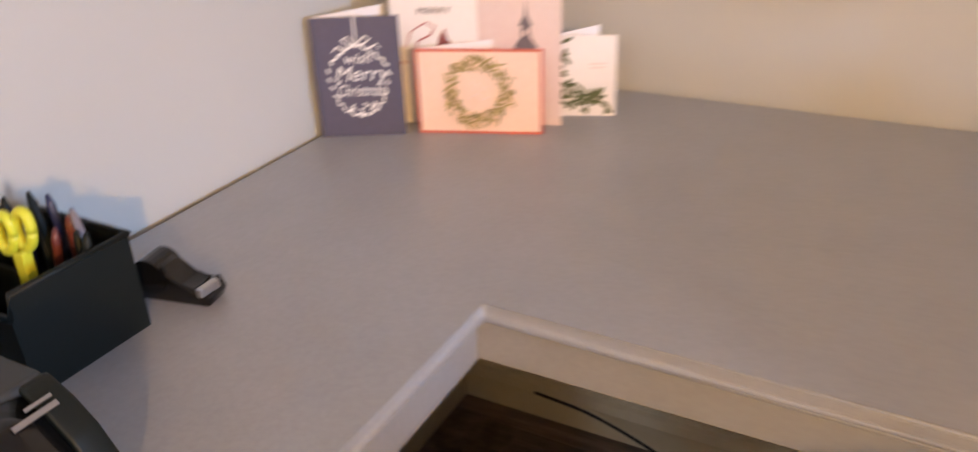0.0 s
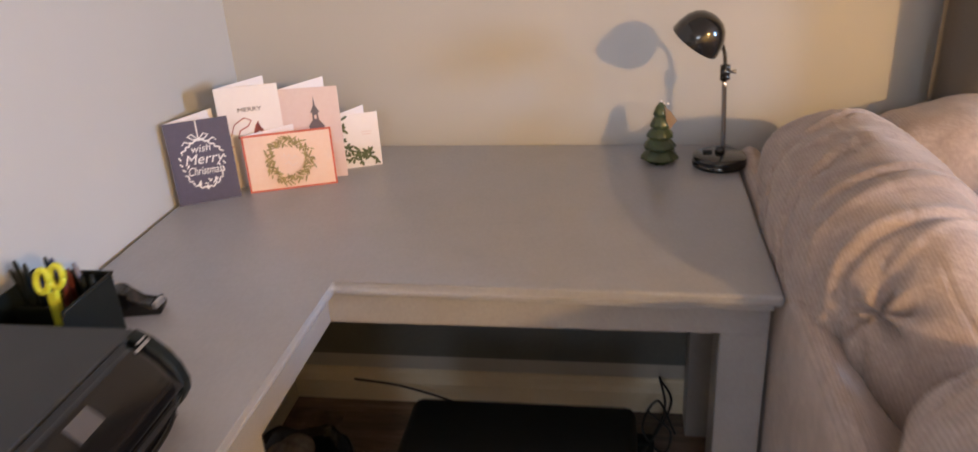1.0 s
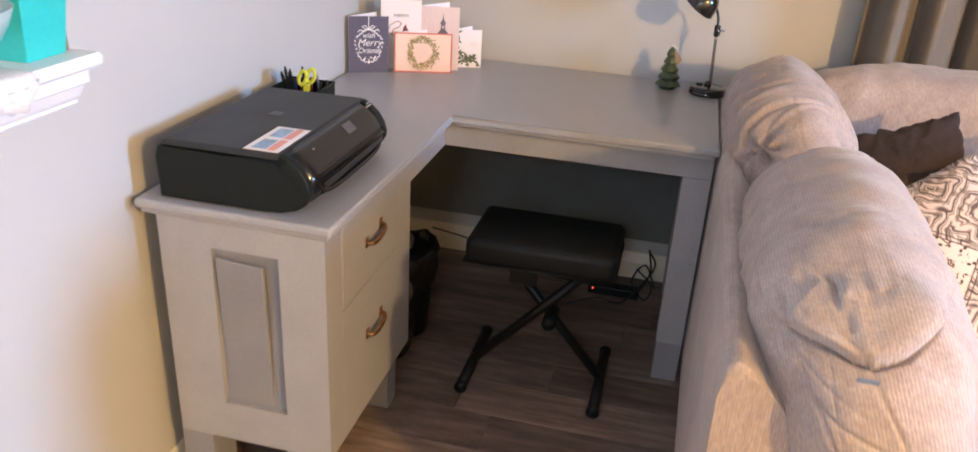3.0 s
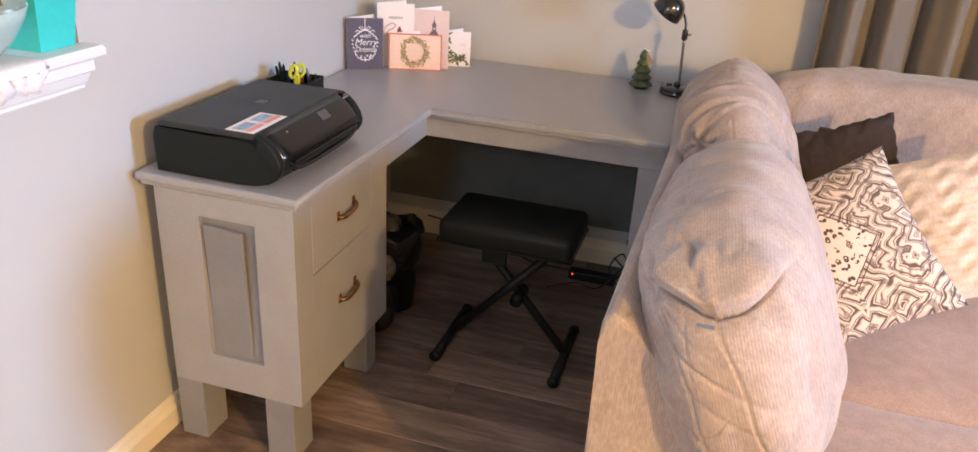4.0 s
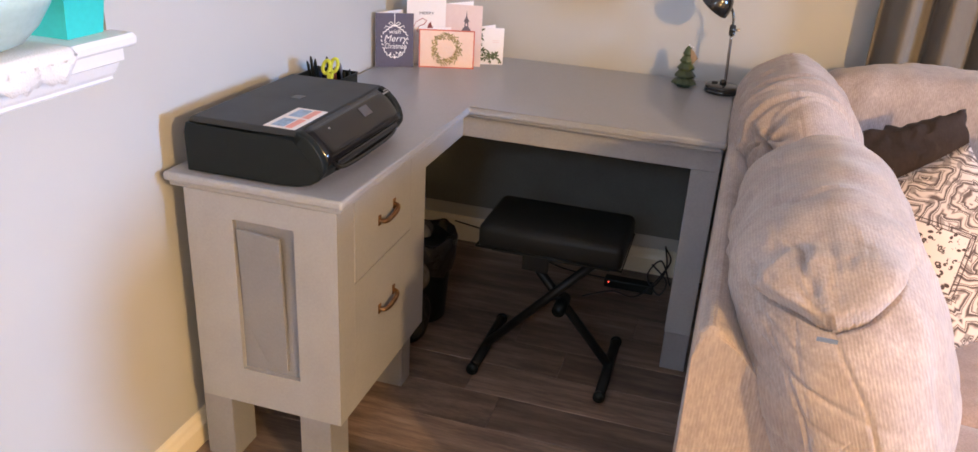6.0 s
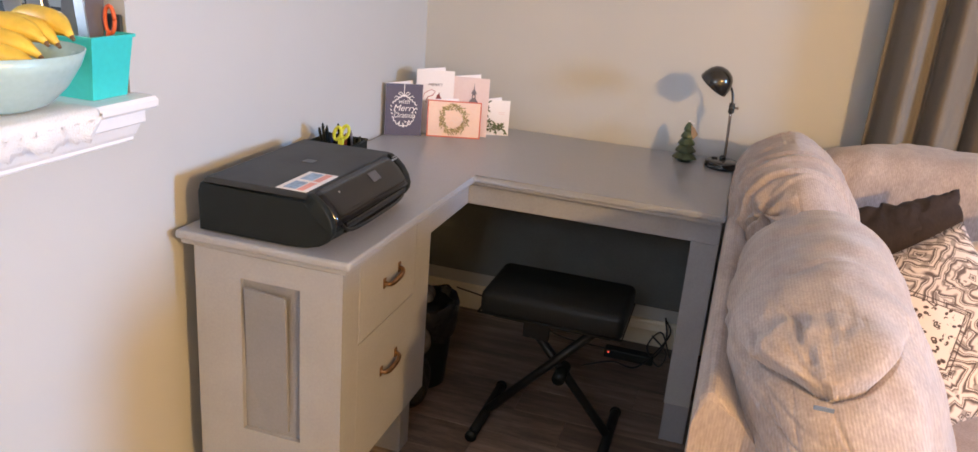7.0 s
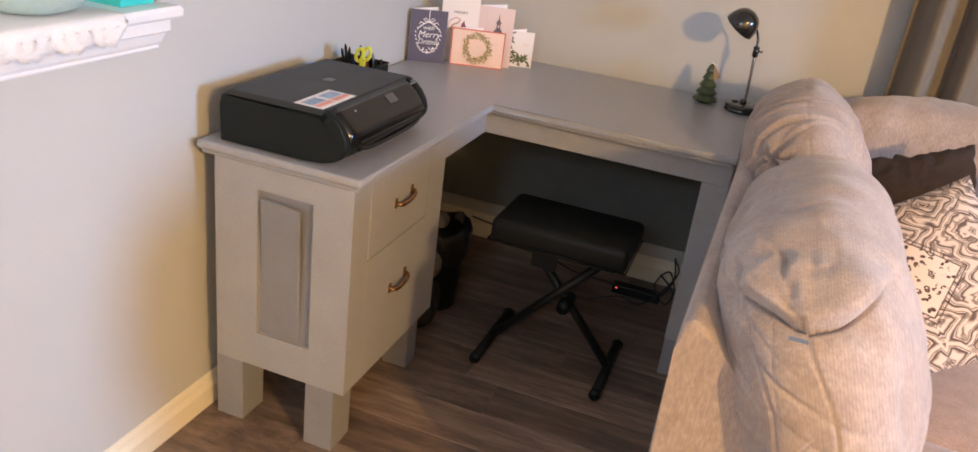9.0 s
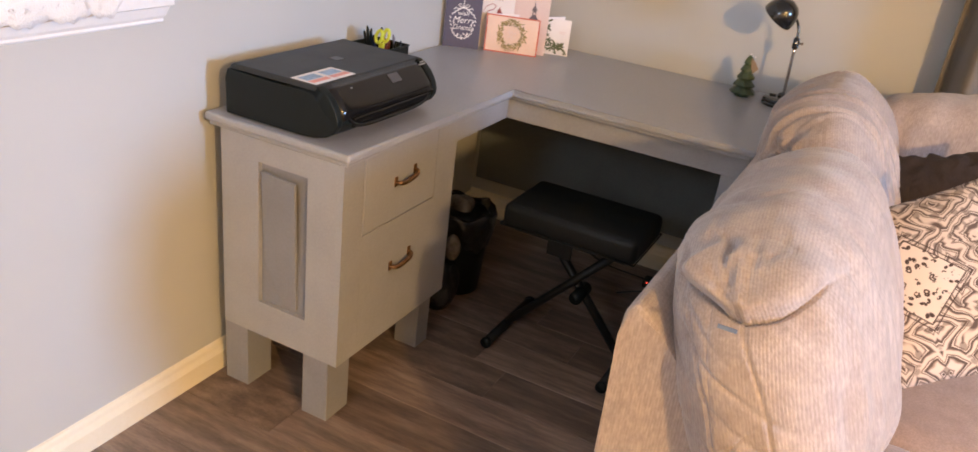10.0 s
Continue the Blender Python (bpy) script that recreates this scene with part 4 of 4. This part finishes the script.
def desk_lamp():
    bx, by = 1.137, -0.145
    l = thing("desk_lamp", (bx, by, TOP), "small glossy black desk lamp with a dark chrome stem", "desk lamp")
    part("base", lathe_bm([(0.053, 0.0), (0.057, 0.003), (0.057, 0.010), (0.054, 0.013), (0.056, 0.016), (0.055, 0.022), (0.048, 0.0265), (0.012, 0.029), (0.0, 0.0292)][:-1], 48), M_LAMP, l, "", True)
    part("switch", box_bm(-0.036, -0.016, -0.006, 0.006, 0.027, 0.033, 0.002), M_BLACK, l)
    stem = part("stem", tube_bm(arc([(0.006, 0.0, 0.026), (0.004, 0.0, 0.09), (0.0, 0.004, 0.19)], 6), 0.0048, 12), M_CHROME, l, "dark chrome rod", True)
    part("collar", lathe_bm([(0.011, 0.026), (0.011, 0.036), (0.007, 0.042)], 20), M_LAMP, l, "", True)
    j = join_bm(*[tube_bm([(-0.009, 0.004, z), (0.010, 0.004, z + 0.001)], 0.006, 10) for z in (0.190, 0.2, 0.211)], tube_bm([(0.0, 0.004, 0.183), (0.0, 0.004, 0.218)], 0.0065, 12))
    part("joint", j, M_LAMP, l, "", True)
    part("wing_screw", tube_bm([(0.010, 0.0, 0.203), (0.022, -0.002, 0.204)], [0.0025, 0.005], 10), M_CHROME, l, "", True)
    part("neck", tube_bm(arc([(0.0, 0.004, 0.216), (-0.002, 0.006, 0.238), (-0.010, 0.004, 0.262), (-0.024, -0.012, 0.286), (-0.04, -0.03, 0.308)], 6), 0.0042, 10), M_LAMP, l, "", True)
    prof = [(0.0515, -0.030), (0.0525, -0.028), (0.0505, -0.010), (0.045, 0.008), (0.036, 0.022), (0.024, 0.031), (0.010, 0.0352), (0.002, 0.036)]
    inner = [(0.0495, -0.0298)] + [(r - 0.002, z - 0.002) for r, z in prof[2:-1]] + [(0.001, 0.034)]
    bm = bmesh.new()
    n = 40
    loops = []
    for r, z in list(reversed(inner)) + prof:
        loops.append([bm.verts.new((r * math.cos(2 * math.pi * i / n), r * math.sin(2 * math.pi * i / n), z)) for i in range(n)])
    for k, (a, b) in enumerate(zip(loops, loops[1:])):
        for i in range(n):
            fc = bm.faces.new((a[i], a[(i + 1) % n], b[(i + 1) % n], b[i]))
            fc.material_index = 1 if k < len(inner) - 1 else 0
    sh = part("shade", bm, [M_LAMP, M_WHITE], l, "glossy black dome with a pale inside", True)
    sh.matrix_basis = pose(-0.051, -0.042, 0.297, 6, 35, 0)
    bl = bmesh.new()
    bmesh.ops.create_uvsphere(bl, u_segments=16, v_segments=10, radius=0.02)
    part("light_bulb", bl, M_WHITE, sh, "unlit white bulb", True).matrix_basis = Matrix.Translation((0, 0, -0.002))


desk_lamp()


def ceramic_tree():
    t = thing("ceramic_tree", (1.012, -0.125, TOP), "small green glazed ceramic fir tree ornament with a paper tag", "ornament")
    tiers = []
    for k in range(5):
        z0, r = 0.008 + 0.024 * k, 0.040 - 0.006 * k
        tiers += [(r * 0.72, z0), (r, z0 + 0.003), (r * 0.97, z0 + 0.008), (r * 0.66, z0 + 0.021)]
    part("tree_body", lathe_bm([(0.022, 0.0), (0.024, 0.006)] + tiers + [(0.004, 0.134)], 36, 0.06, 9), M_TREE, t, "", True)
    # pale sparkle at the tip, modelled as three small white spheres
    sparkle_bm = bmesh.new()
    for q in ((0, 0, 0.137), (0.006, -0.002, 0.133), (0.014, 0, 0.131)):
        bmesh.ops.create_icosphere(sparkle_bm, subdivisions=1, radius=0.0028, matrix=Matrix.Translation(q))
    part("top_sparkle", sparkle_bm, M_WHITE, t, "tiny white sparkle at the tip")
    g = prism_bm([(0.006, 0.130), (0.020, 0.118), (0.034, 0.098), (0.018, 0.078), (0.012, 0.092)], "y", -0.014, -0.0125)
    part("tag", g, M_TAG, t, "tan paper tag")


ceramic_tree()


def pen_holder():
    o = thing("desk_organizer", (0.11, -0.92, TOP), "black desk organizer with pens and yellow scissors, beside the printer", "organizer")

    def add(name, bm, m, label="", smooth=False, parent=None):
        return part(name, local(o, bm), m, parent or o, label, smooth)
    z = TOP
    walls = [box_bm(0.05, 0.178, -0.988, -0.985, z + 0.003, z + 0.078), box_bm(0.05, 0.178, -0.869, -0.866, z + 0.003, z + 0.098), box_bm(0.05, 0.053, -0.985, -0.869, z + 0.003, z + 0.100), box_bm(0.175, 0.178, -0.985, -0.869, z + 0.003, z + 0.098), box_bm(0.05, 0.178, -0.988, -0.866, z, z + 0.003), box_bm(0.053, 0.175, -0.93, -0.927, z + 0.003, z + 0.075)]
    for q in walls:
        add("tray_wall", q, M_BLACK)
    add("rim", tube_bm([(0.05, -0.988, z + 0.079), (0.178, -0.988, z + 0.079), (0.178, -0.984, z + 0.100), (0.178, -0.866, z + 0.100), (0.05, -0.866, z + 0.101), (0.05, -0.988, z + 0.079)], 0.003, 8), M_BLACK, "", True)
    rng = random.Random(9)
    for k in range(15):
        x, y = rng.uniform(0.06, 0.165), rng.uniform(-0.92, -0.876)
        dx, dy = rng.uniform(-0.02, 0.02), rng.uniform(-0.015, 0.015)
        h = rng.uniform(0.108, 0.142)
        pen = add("pen", tube_bm([(x, y, z + 0.004), (x + dx * 0.9, y + dy * 0.9, z + h - 0.01), (x + dx, y + dy, z + h)], [0.0042, 0.0042, 0.0018], 8), (M_BLACK, M_PENA, M_BLACK, M_BLACK, M_PENB, M_BLACK, M_BLACK, M_INK)[k % 8], "", True)
    for s, (cx, cz) in enumerate(((0.124, 0.124), (0.145, 0.130))):
        ring = [(cx + 0.0100 * math.cos(a) + 0.004 * math.sin(a), -0.94 + 0.004 * s, z + cz + 0.018 * math.sin(a)) for a in [2 * math.pi * i / 20 for i in range(21)]]
        add("scissor_handle", tube_bm(ring, 0.0048, 8), M_LIME, "yellow-green scissor loop", True)
    add("scissor_shank", prism_bm([(0.122, z + 0.02), (0.134, z + 0.02), (0.142, z + 0.110), (0.126, z + 0.106)], "y", -0.943, -0.933, 0.002), M_LIME)
    t = thing("tape_dispenser", (0.17, -0.825, TOP), "black tape dispenser on the desk beside the organizer", "tape dispenser")
    prof = [(0.0, 0.0), (0.088, 0.0), (0.094, 0.012), (0.088, 0.026), (0.074, 0.018), (0.058, 0.022), (0.045, 0.040), (0.022, 0.046), (0.004, 0.030)]
    sh = prism_bm(prof, "y", -0.014, 0.014, 0.003, 2)
    bmesh.ops.transform(sh, matrix=pose(-0.05, 0.0, 0, 0, 0, 12), verts=sh.verts)
    part("shell", sh, M_GLOSS, t, "", True)
    roll = lathe_bm([(0.012, -0.009), (0.019, -0.009), (0.019, 0.009), (0.012, 0.009)], 24)
    bmesh.ops.transform(roll, matrix=pose(-0.026, 0.006, 0.028, 90, 0, 12) @ Matrix.Diagonal((1, 1, 1.8, 1)), verts=roll.verts)
    part("tape_roll", roll, M_GLOSS, t)
    tip = box_bm(0.034, 0.042, -0.004, 0.022, 0.016, 0.026, 0.002)
    part("cutter", tip, M_METAL, t)


pen_holder()


# ---- under the desk ----
def keyboard_bench():
    b = thing("keyboard_bench", (0.755, -0.75, 0), "black folding piano bench with a padded vinyl seat", "bench")
    seat = box_bm(-0.205, 0.205, -0.135, 0.125, 0.405, 0.482, 0.02, 3)
    for v in seat.verts:
        u, w = v.co.x / 0.205, v.co.y / 0.13
        if v.co.z > 0.46:
            v.co.z += 0.008 * (1 - u * u) * (1 - w * w)
    part("seat", seat, M_VINYL, b, "padded black vinyl seat", True)
    part("seat_board", box_bm(-0.17, 0.17, -0.10, 0.10, 0.392, 0.405), M_STEEL, b)
    part("seat_piping", tube_bm([(x, y, 0.416) for x, y in ((-0.206, -0.136), (0.206, -0.136), (0.206, 0.126), (-0.206, 0.126), (-0.206, -0.136))], 0.0035, 6), M_VINYL, b, "", True)
    for side, y in ((-1, -0.022), (1, 0.022)):
        part("cross_leg", tube_bm([(side * 0.188, y * 0.4, 0.028), (-side * 0.13, y, 0.385)], 0.014, 12), M_STEEL, b, "", True)
        foot = part("foot_bar", tube_bm([(side * 0.192, -0.155, 0.018), (side * 0.192, 0.16, 0.018)], 0.0155, 12), M_STEEL, b, "", True)
        for yy in (-0.162, 0.158):
            part("end_cap", tube_bm([(side * 0.192, yy, 0.018), (side * 0.192, yy + 0.012, 0.018)], 0.0178, 12), M_BLACK, foot, "", True)
    part("pivot", tube_bm([(0.03, -0.045, 0.205), (0.03, 0.045, 0.205)], 0.02, 16), M_BLACK, b, "", True)
    part("latch_plate", box_bm(-0.10, -0.02, -0.006, 0.006, 0.30, 0.392, 0.003), M_STEEL, b)


keyboard_bench()


def waste_bin():
    w = thing("waste_bin", (0.285, -0.62, 0), "dark waste bin with a black liner folded over its rim", "waste bin")
    part("bin_body", lathe_bm([(0.078, 0.0), (0.082, 0.004), (0.102, 0.27), (0.106, 0.285)], 36), M_BLACK, w, "", True)
    rng = random.Random(2)
    bm = bmesh.new()
    n, rows = 56, []
    for k, (r, z) in enumerate(((0.096, 0.175), (0.109, 0.215), (0.114, 0.25), (0.117, 0.285), (0.112, 0.303), (0.1, 0.30), (0.086, 0.26), (0.05, 0.235))):
        row = []
        for i in range(n):
            a = 2 * math.pi * i / n
            q = r * (1 + 0.035 * math.sin(7 * a + k) + 0.03 * math.sin(13 * a - 2 * k)) + rng.uniform(-0.002, 0.002)
            row.append(bm.verts.new((q * math.cos(a), q * math.sin(a), z + 0.010 * math.sin(5 * a + 0.6 * k))))
        rows.append(row)
    for a, b in zip(rows, rows[1:]):
        for i in range(n):
            bm.faces.new((a[i], a[(i + 1) % n], b[(i + 1) % n], b[i]))
    part("liner", bm, M_BAG, w, "crumpled black bin liner", True)
    f = cushion_bm(0.045, 0.04, 0.035, 2.0, 40, 28, 0.016, 5.0)
    bmesh.ops.translate(f, verts=f.verts, vec=(-0.03, 0.02, 0.29))
    part("crumpled_wrap", f, M_CLEAR, w, "crumpled clear wrap")
    bag = thing("shopping_bag", (0.30, -0.80, 0), "crumpled black bag slumped beside the pedestal", "bag")
    f = cushion_bm(0.055, 0.055, 0.095, 2.3, 36, 24, 0.012, 7.0)
    bmesh.ops.translate(f, verts=f.verts, vec=(0.02, 0.0, 0.096))
    part("bag_body", f, M_BAG, bag)
    f = cushion_bm(0.026, 0.03, 0.05, 2.0, 24, 16, 0.012, 11.0)
    bmesh.ops.translate(f, verts=f.verts, vec=(0.04, 0.02, 0.225))
    part("paper_scrap", f, M_CLEAR, bag, "crumpled pale paper")


waste_bin()


def cables():
    p = thing("power_strip", (0.93, -0.17, 0), "black power strip with a red light under the desk", "power strip")
    part("strip_body", box_bm(-0.09, 0.09, -0.022, 0.022, 0, 0.035, 0.005), M_BLACK, p)
    part("indicator", box_bm(-0.076, -0.070, -0.0235, -0.021, 0.022, 0.027), M_LED, p, "small red light")
    runs = (((0.21, -0.06, 0.10), (0.34, -0.05, 0.075), (0.5, -0.08, 0.05), (0.66, -0.11, 0.006), (0.86, -0.16, 0.02)),
            ((0.98, -0.17, 0.018), (1.02, -0.12, 0.006), (1.05, -0.07, 0.06), (1.035, -0.05, 0.14)),
            ((0.78, -0.30, 0.004), (0.88, -0.27, 0.03), (0.97, -0.22, 0.004), (1.06, -0.12, 0.10), (1.035, -0.055, 0.14)),
            ((1.00, -0.14, 0.10), (1.06, -0.16, 0.05), (1.04, -0.19, 0.006), (0.99, -0.16, 0.06), (1.03, -0.10, 0.10), (1.075, -0.13, 0.02)))
    for r in runs:
        c = part("cable", tube_bm(arc(r, 10), 0.0032, 6), M_WIRE, None, "", True)
        tagged(c, "black power cable trailing along the floor under the desk", "cable", "cables under the desk")


cables()


# ---- pass-through sill and what stands on it ----
def sill():
    s = 1.045
    levels = [(0.004, s - 0.066), (0.012, s - 0.066), (0.015, s - 0.062), (0.014, s - 0.057), (0.019, s - 0.050), (0.027, s - 0.030), (0.034, s - 0.026), (0.034, s), (0.050, s + 0.001), (0.054, s + 0.006), (0.055, s + 0.018), (0.050, s + 0.026)]
    bm = bmesh.new()
    y_far, rings = -3.35, []
    for o, z in levels:
        e = -1.612 + o * 0.75
        rings.append([bm.verts.new(q) for q in ((0.0005, y_far, z), (o, y_far, z), (o, e, z), (0.0005, e, z))])
    for a, b in zip(rings, rings[1:]):
        for k in range(3):
            bm.faces.new((a[k], a[k + 1], b[k + 1], b[k]))
    bm.faces.new(rings[-1])
    bm.faces.new(rings[0])
    structure("sill_moulding", bm, M_SILL, "white moulded sill edge of the pass-through")
    structure("sill_top", box_bm(-0.42, 0.0003, -3.299, -1.5855, s + 0.0005, s + 0.026, 0.001, 1), M_SILL, "white painted counter of the pass-through")


sill()


def doily():
    bm = bmesh.new()
    n, y1, y0 = 150, -1.735, -2.75
    cols = []
    for i in range(n + 1):
        y = y1 + (y0 - y1) * i / n
        ph = (y1 - y) / 0.085 * math.pi
        drop = 0.044 + 0.010 * abs(math.sin(ph)) + 0.003 * math.sin(ph * 6)
        if i < 5:
            drop *= 0.3 + 0.14 * i
        wob = 0.0015 * math.sin(y * 60) + 0.003
        path = [(-0.34, SILL_Z + 0.001), (-0.15, SILL_Z + 0.0014), (0.0, SILL_Z + 0.0016), (0.048, SILL_Z + 0.002), (0.057 + wob * 0.4, SILL_Z - 0.003), (0.0585 + wob, SILL_Z - 0.014), (0.0585 + wob * 1.6, SILL_Z - 0.6 * drop), (0.0585 + wob * 2, SILL_Z - drop)]
        cols.append([bm.verts.new((a, y, b)) for a, b in path])
    for a, b in zip(cols, cols[1:]):
        for k in range(len(a) - 1):
            bm.faces.new((a[k], a[k + 1], b[k + 1], b[k]))
    d = part("lace_runner", bm, M_LACE, None, "", True)
    tagged(d, "white lace runner draped over the sill edge", "table runner")
    sol = d.modifiers.new("thread", "SOLIDIFY")
    sol.thickness = 0.0008


doily()


def fruit_bowl():
    at = Vector((-0.045, -1.853, SILL_Z + 0.003))
    b = thing("fruit_bowl", at, "pale sea-green ceramic bowl standing on the lace runner", "bowl")
    out = [(0.045, 0.0), (0.055, 0.002), (0.085, 0.014), (0.112, 0.042), (0.134, 0.078), (0.144, 0.104)]
    inn = [(0.141, 0.1045), (0.130, 0.078), (0.113, 0.045), (0.08, 0.02), (0.03, 0.010)]
    part("bowl_body", lathe_bm(out + inn, 56), M_BOWL, b, "", True)
    hand = thing("bananas", at + Vector((0, 0, 0.02)), "bunch of ripe yellow bananas in the bowl", "fruit")
    for k in range(5):
        a0 = -0.5 + 0.30 * k
        pts = []
        for i in range(13):
            u = i / 12
            ang = -0.95 + 1.9 * u
            pts.append((0.10 * math.sin(ang) * 1.05 + 0.012, -0.07 + 0.036 * k + 0.012 * math.cos(ang), 0.062 + 0.020 * k * (0.6 if k > 2 else 1) + 0.05 * (math.cos(ang) - 0.6)))
        rad = [0.006, 0.012, 0.018, 0.021, 0.0222, 0.0228, 0.0228, 0.0225, 0.0216, 0.0192, 0.0145, 0.0085, 0.005]
        bm = tube_bm(pts, rad, 7)
        bmesh.ops.transform(bm, matrix=pose(0, 0, 0, 0, 0, 25 - 9 * k), verts=bm.verts)
        fr = part("banana", bm, M_BANANA, hand, "", True)
        tip = tube_bm([pts[-1], (pts[-1][0] + 0.006, pts[-1][1], pts[-1][2] - 0.006)], [0.0042, 0.003], 7)
        bmesh.ops.transform(tip, matrix=pose(0, 0, 0, 0, 0, 25 - 9 * k), verts=tip.verts)
        part("stalk_end", tip, M_STALK, fr)
    g = bmesh.new()
    bmesh.ops.create_uvsphere(g, u_segments=24, v_segments=16, radius=0.038)
    ap = part("green_pear", g, M_GREENF, None, "", True)
    ap.location = at + Vector((-0.085, 0.03, 0.09))
    tagged(ap, "green pear resting in the fruit bowl behind bananas", "fruit")


fruit_bowl()


def utensil_box():
    z = SILL_Z
    at = (-0.11, -1.648, z)
    u = thing("storage_box", at, "flared turquoise plastic box standing on the sill", "box")
    w, d, h, fl, th = 0.118, 0.045, 0.112, 0.014, 0.003
    bm = bmesh.new()

    def loop(hw, hd, zz):
        return [bm.verts.new(q) for q in ((-hw, -hd, zz), (hw, -hd, zz), (hw, hd, zz), (-hw, hd, zz))]
    L = [loop(w, d, 0), loop(w + fl, d + fl * 0.6, h), loop(w + fl + 0.004, d + fl * 0.6 + 0.004, h), loop(w + fl + 0.004, d + fl * 0.6 + 0.004, h + 0.006), loop(w + fl - th, d + fl * 0.6 - th, h + 0.006), loop(w - th, d - th, th)]
    bm.faces.new(L[0])
    bm.faces.new(L[-1])
    for a, b in zip(L, L[1:]):
        for k in range(4):
            bm.faces.new((a[k], a[(k + 1) % 4], b[(k + 1) % 4], b[k]))
    part("box_body", bm, M_TEAL, u)
    rng = random.Random(11)
    specs = ((-0.07, 0.00, 0.23, M_METAL), (-0.035, 0.012, 0.25, M_BLACK), (-0.01, -0.015, 0.22, M_METAL), (0.02, 0.01, 0.25, M_SCREEN), (0.045, -0.01, 0.23, M_METAL), (0.07, 0.015, 0.24, M_INK), (0.085, -0.005, 0.21, M_METAL))
    for x, y, hh, m in specs:
        k = box_bm(-0.017, 0.017, -0.0015, 0.0015, 0, hh, 0.0012, 1)
        bmesh.ops.transform(k, matrix=pose(x, y, 0.004, rng.uniform(-6, 6), rng.uniform(-20, 2), rng.uniform(-25, 25)), verts=k.verts)
        ob = part("kitchen_knife", k, m, None)
        ob.location = at
        tagged(ob, "flat grey utensil standing in the turquoise box", "utensil", "utensils in the box")
    s = thing("scissors", at, "orange-handled scissors standing in the turquoise box", "scissors")
    part("blade", box_bm(0.085, 0.10, 0.028, 0.031, 0.004, 0.11), M_METAL, s)
    ring = [(0.102 + 0.011 * math.cos(a), 0.030, 0.142 + 0.026 * math.sin(a)) for a in [2 * math.pi * i / 16 for i in range(17)]]
    part("scissor_loop", tube_bm(ring, 0.004, 8), M_ORANGE, s, "orange loop", True)
    part("scissor_shank", tube_bm([(0.094, 0.030, 0.09), (0.098, 0.030, 0.12)], 0.005, 8), M_ORANGE, s, "", True)
    k = part("tray", box_bm(-0.30, -0.004, -1.5945, -1.587, z, z + 0.15, 0.002, 1), M_GREY, None)
    tagged(k, "thin dark board leaning against the opening's side", "board")


utensil_box()


# ---- floor of planks ----
def floor():
    sub = structure("floor", box_bm(-2.72, 5.72, -6.12, 0.12, -0.06, -0.004), M_SUB, "brown wood-look laminate floor in long planks")
    L, w = 1.22, 0.152
    me = None
    rng = random.Random(21)
    row = 0
    y = -6.0
    while y < 0.02:
        x = -0.001 - rng.uniform(0.1, 1.1) if row % 2 else -0.001 - rng.uniform(0.0, 1.2)
        y1 = min(y + w, 0.0)
        while x < 5.6:
            if me is None:
                bm = box_bm(0, L - 0.0012, 0, w - 0.0012, -0.008, 0, 0.0009, 1)
                me = bpy.data.meshes.new("plank")
                bm.to_mesh(me)
                bm.free()
                me.materials.append(M_FLOOR)
            a, b = max(x, -0.001), min(x + L, 5.6)
            pl = new("plank", me)
            pl.parent = sub
            pl.location = (a, y, 0)
            pl.scale = ((b - a) / L, (y1 - y) / w, 1)
            x += L
        y += w
        row += 1


floor()
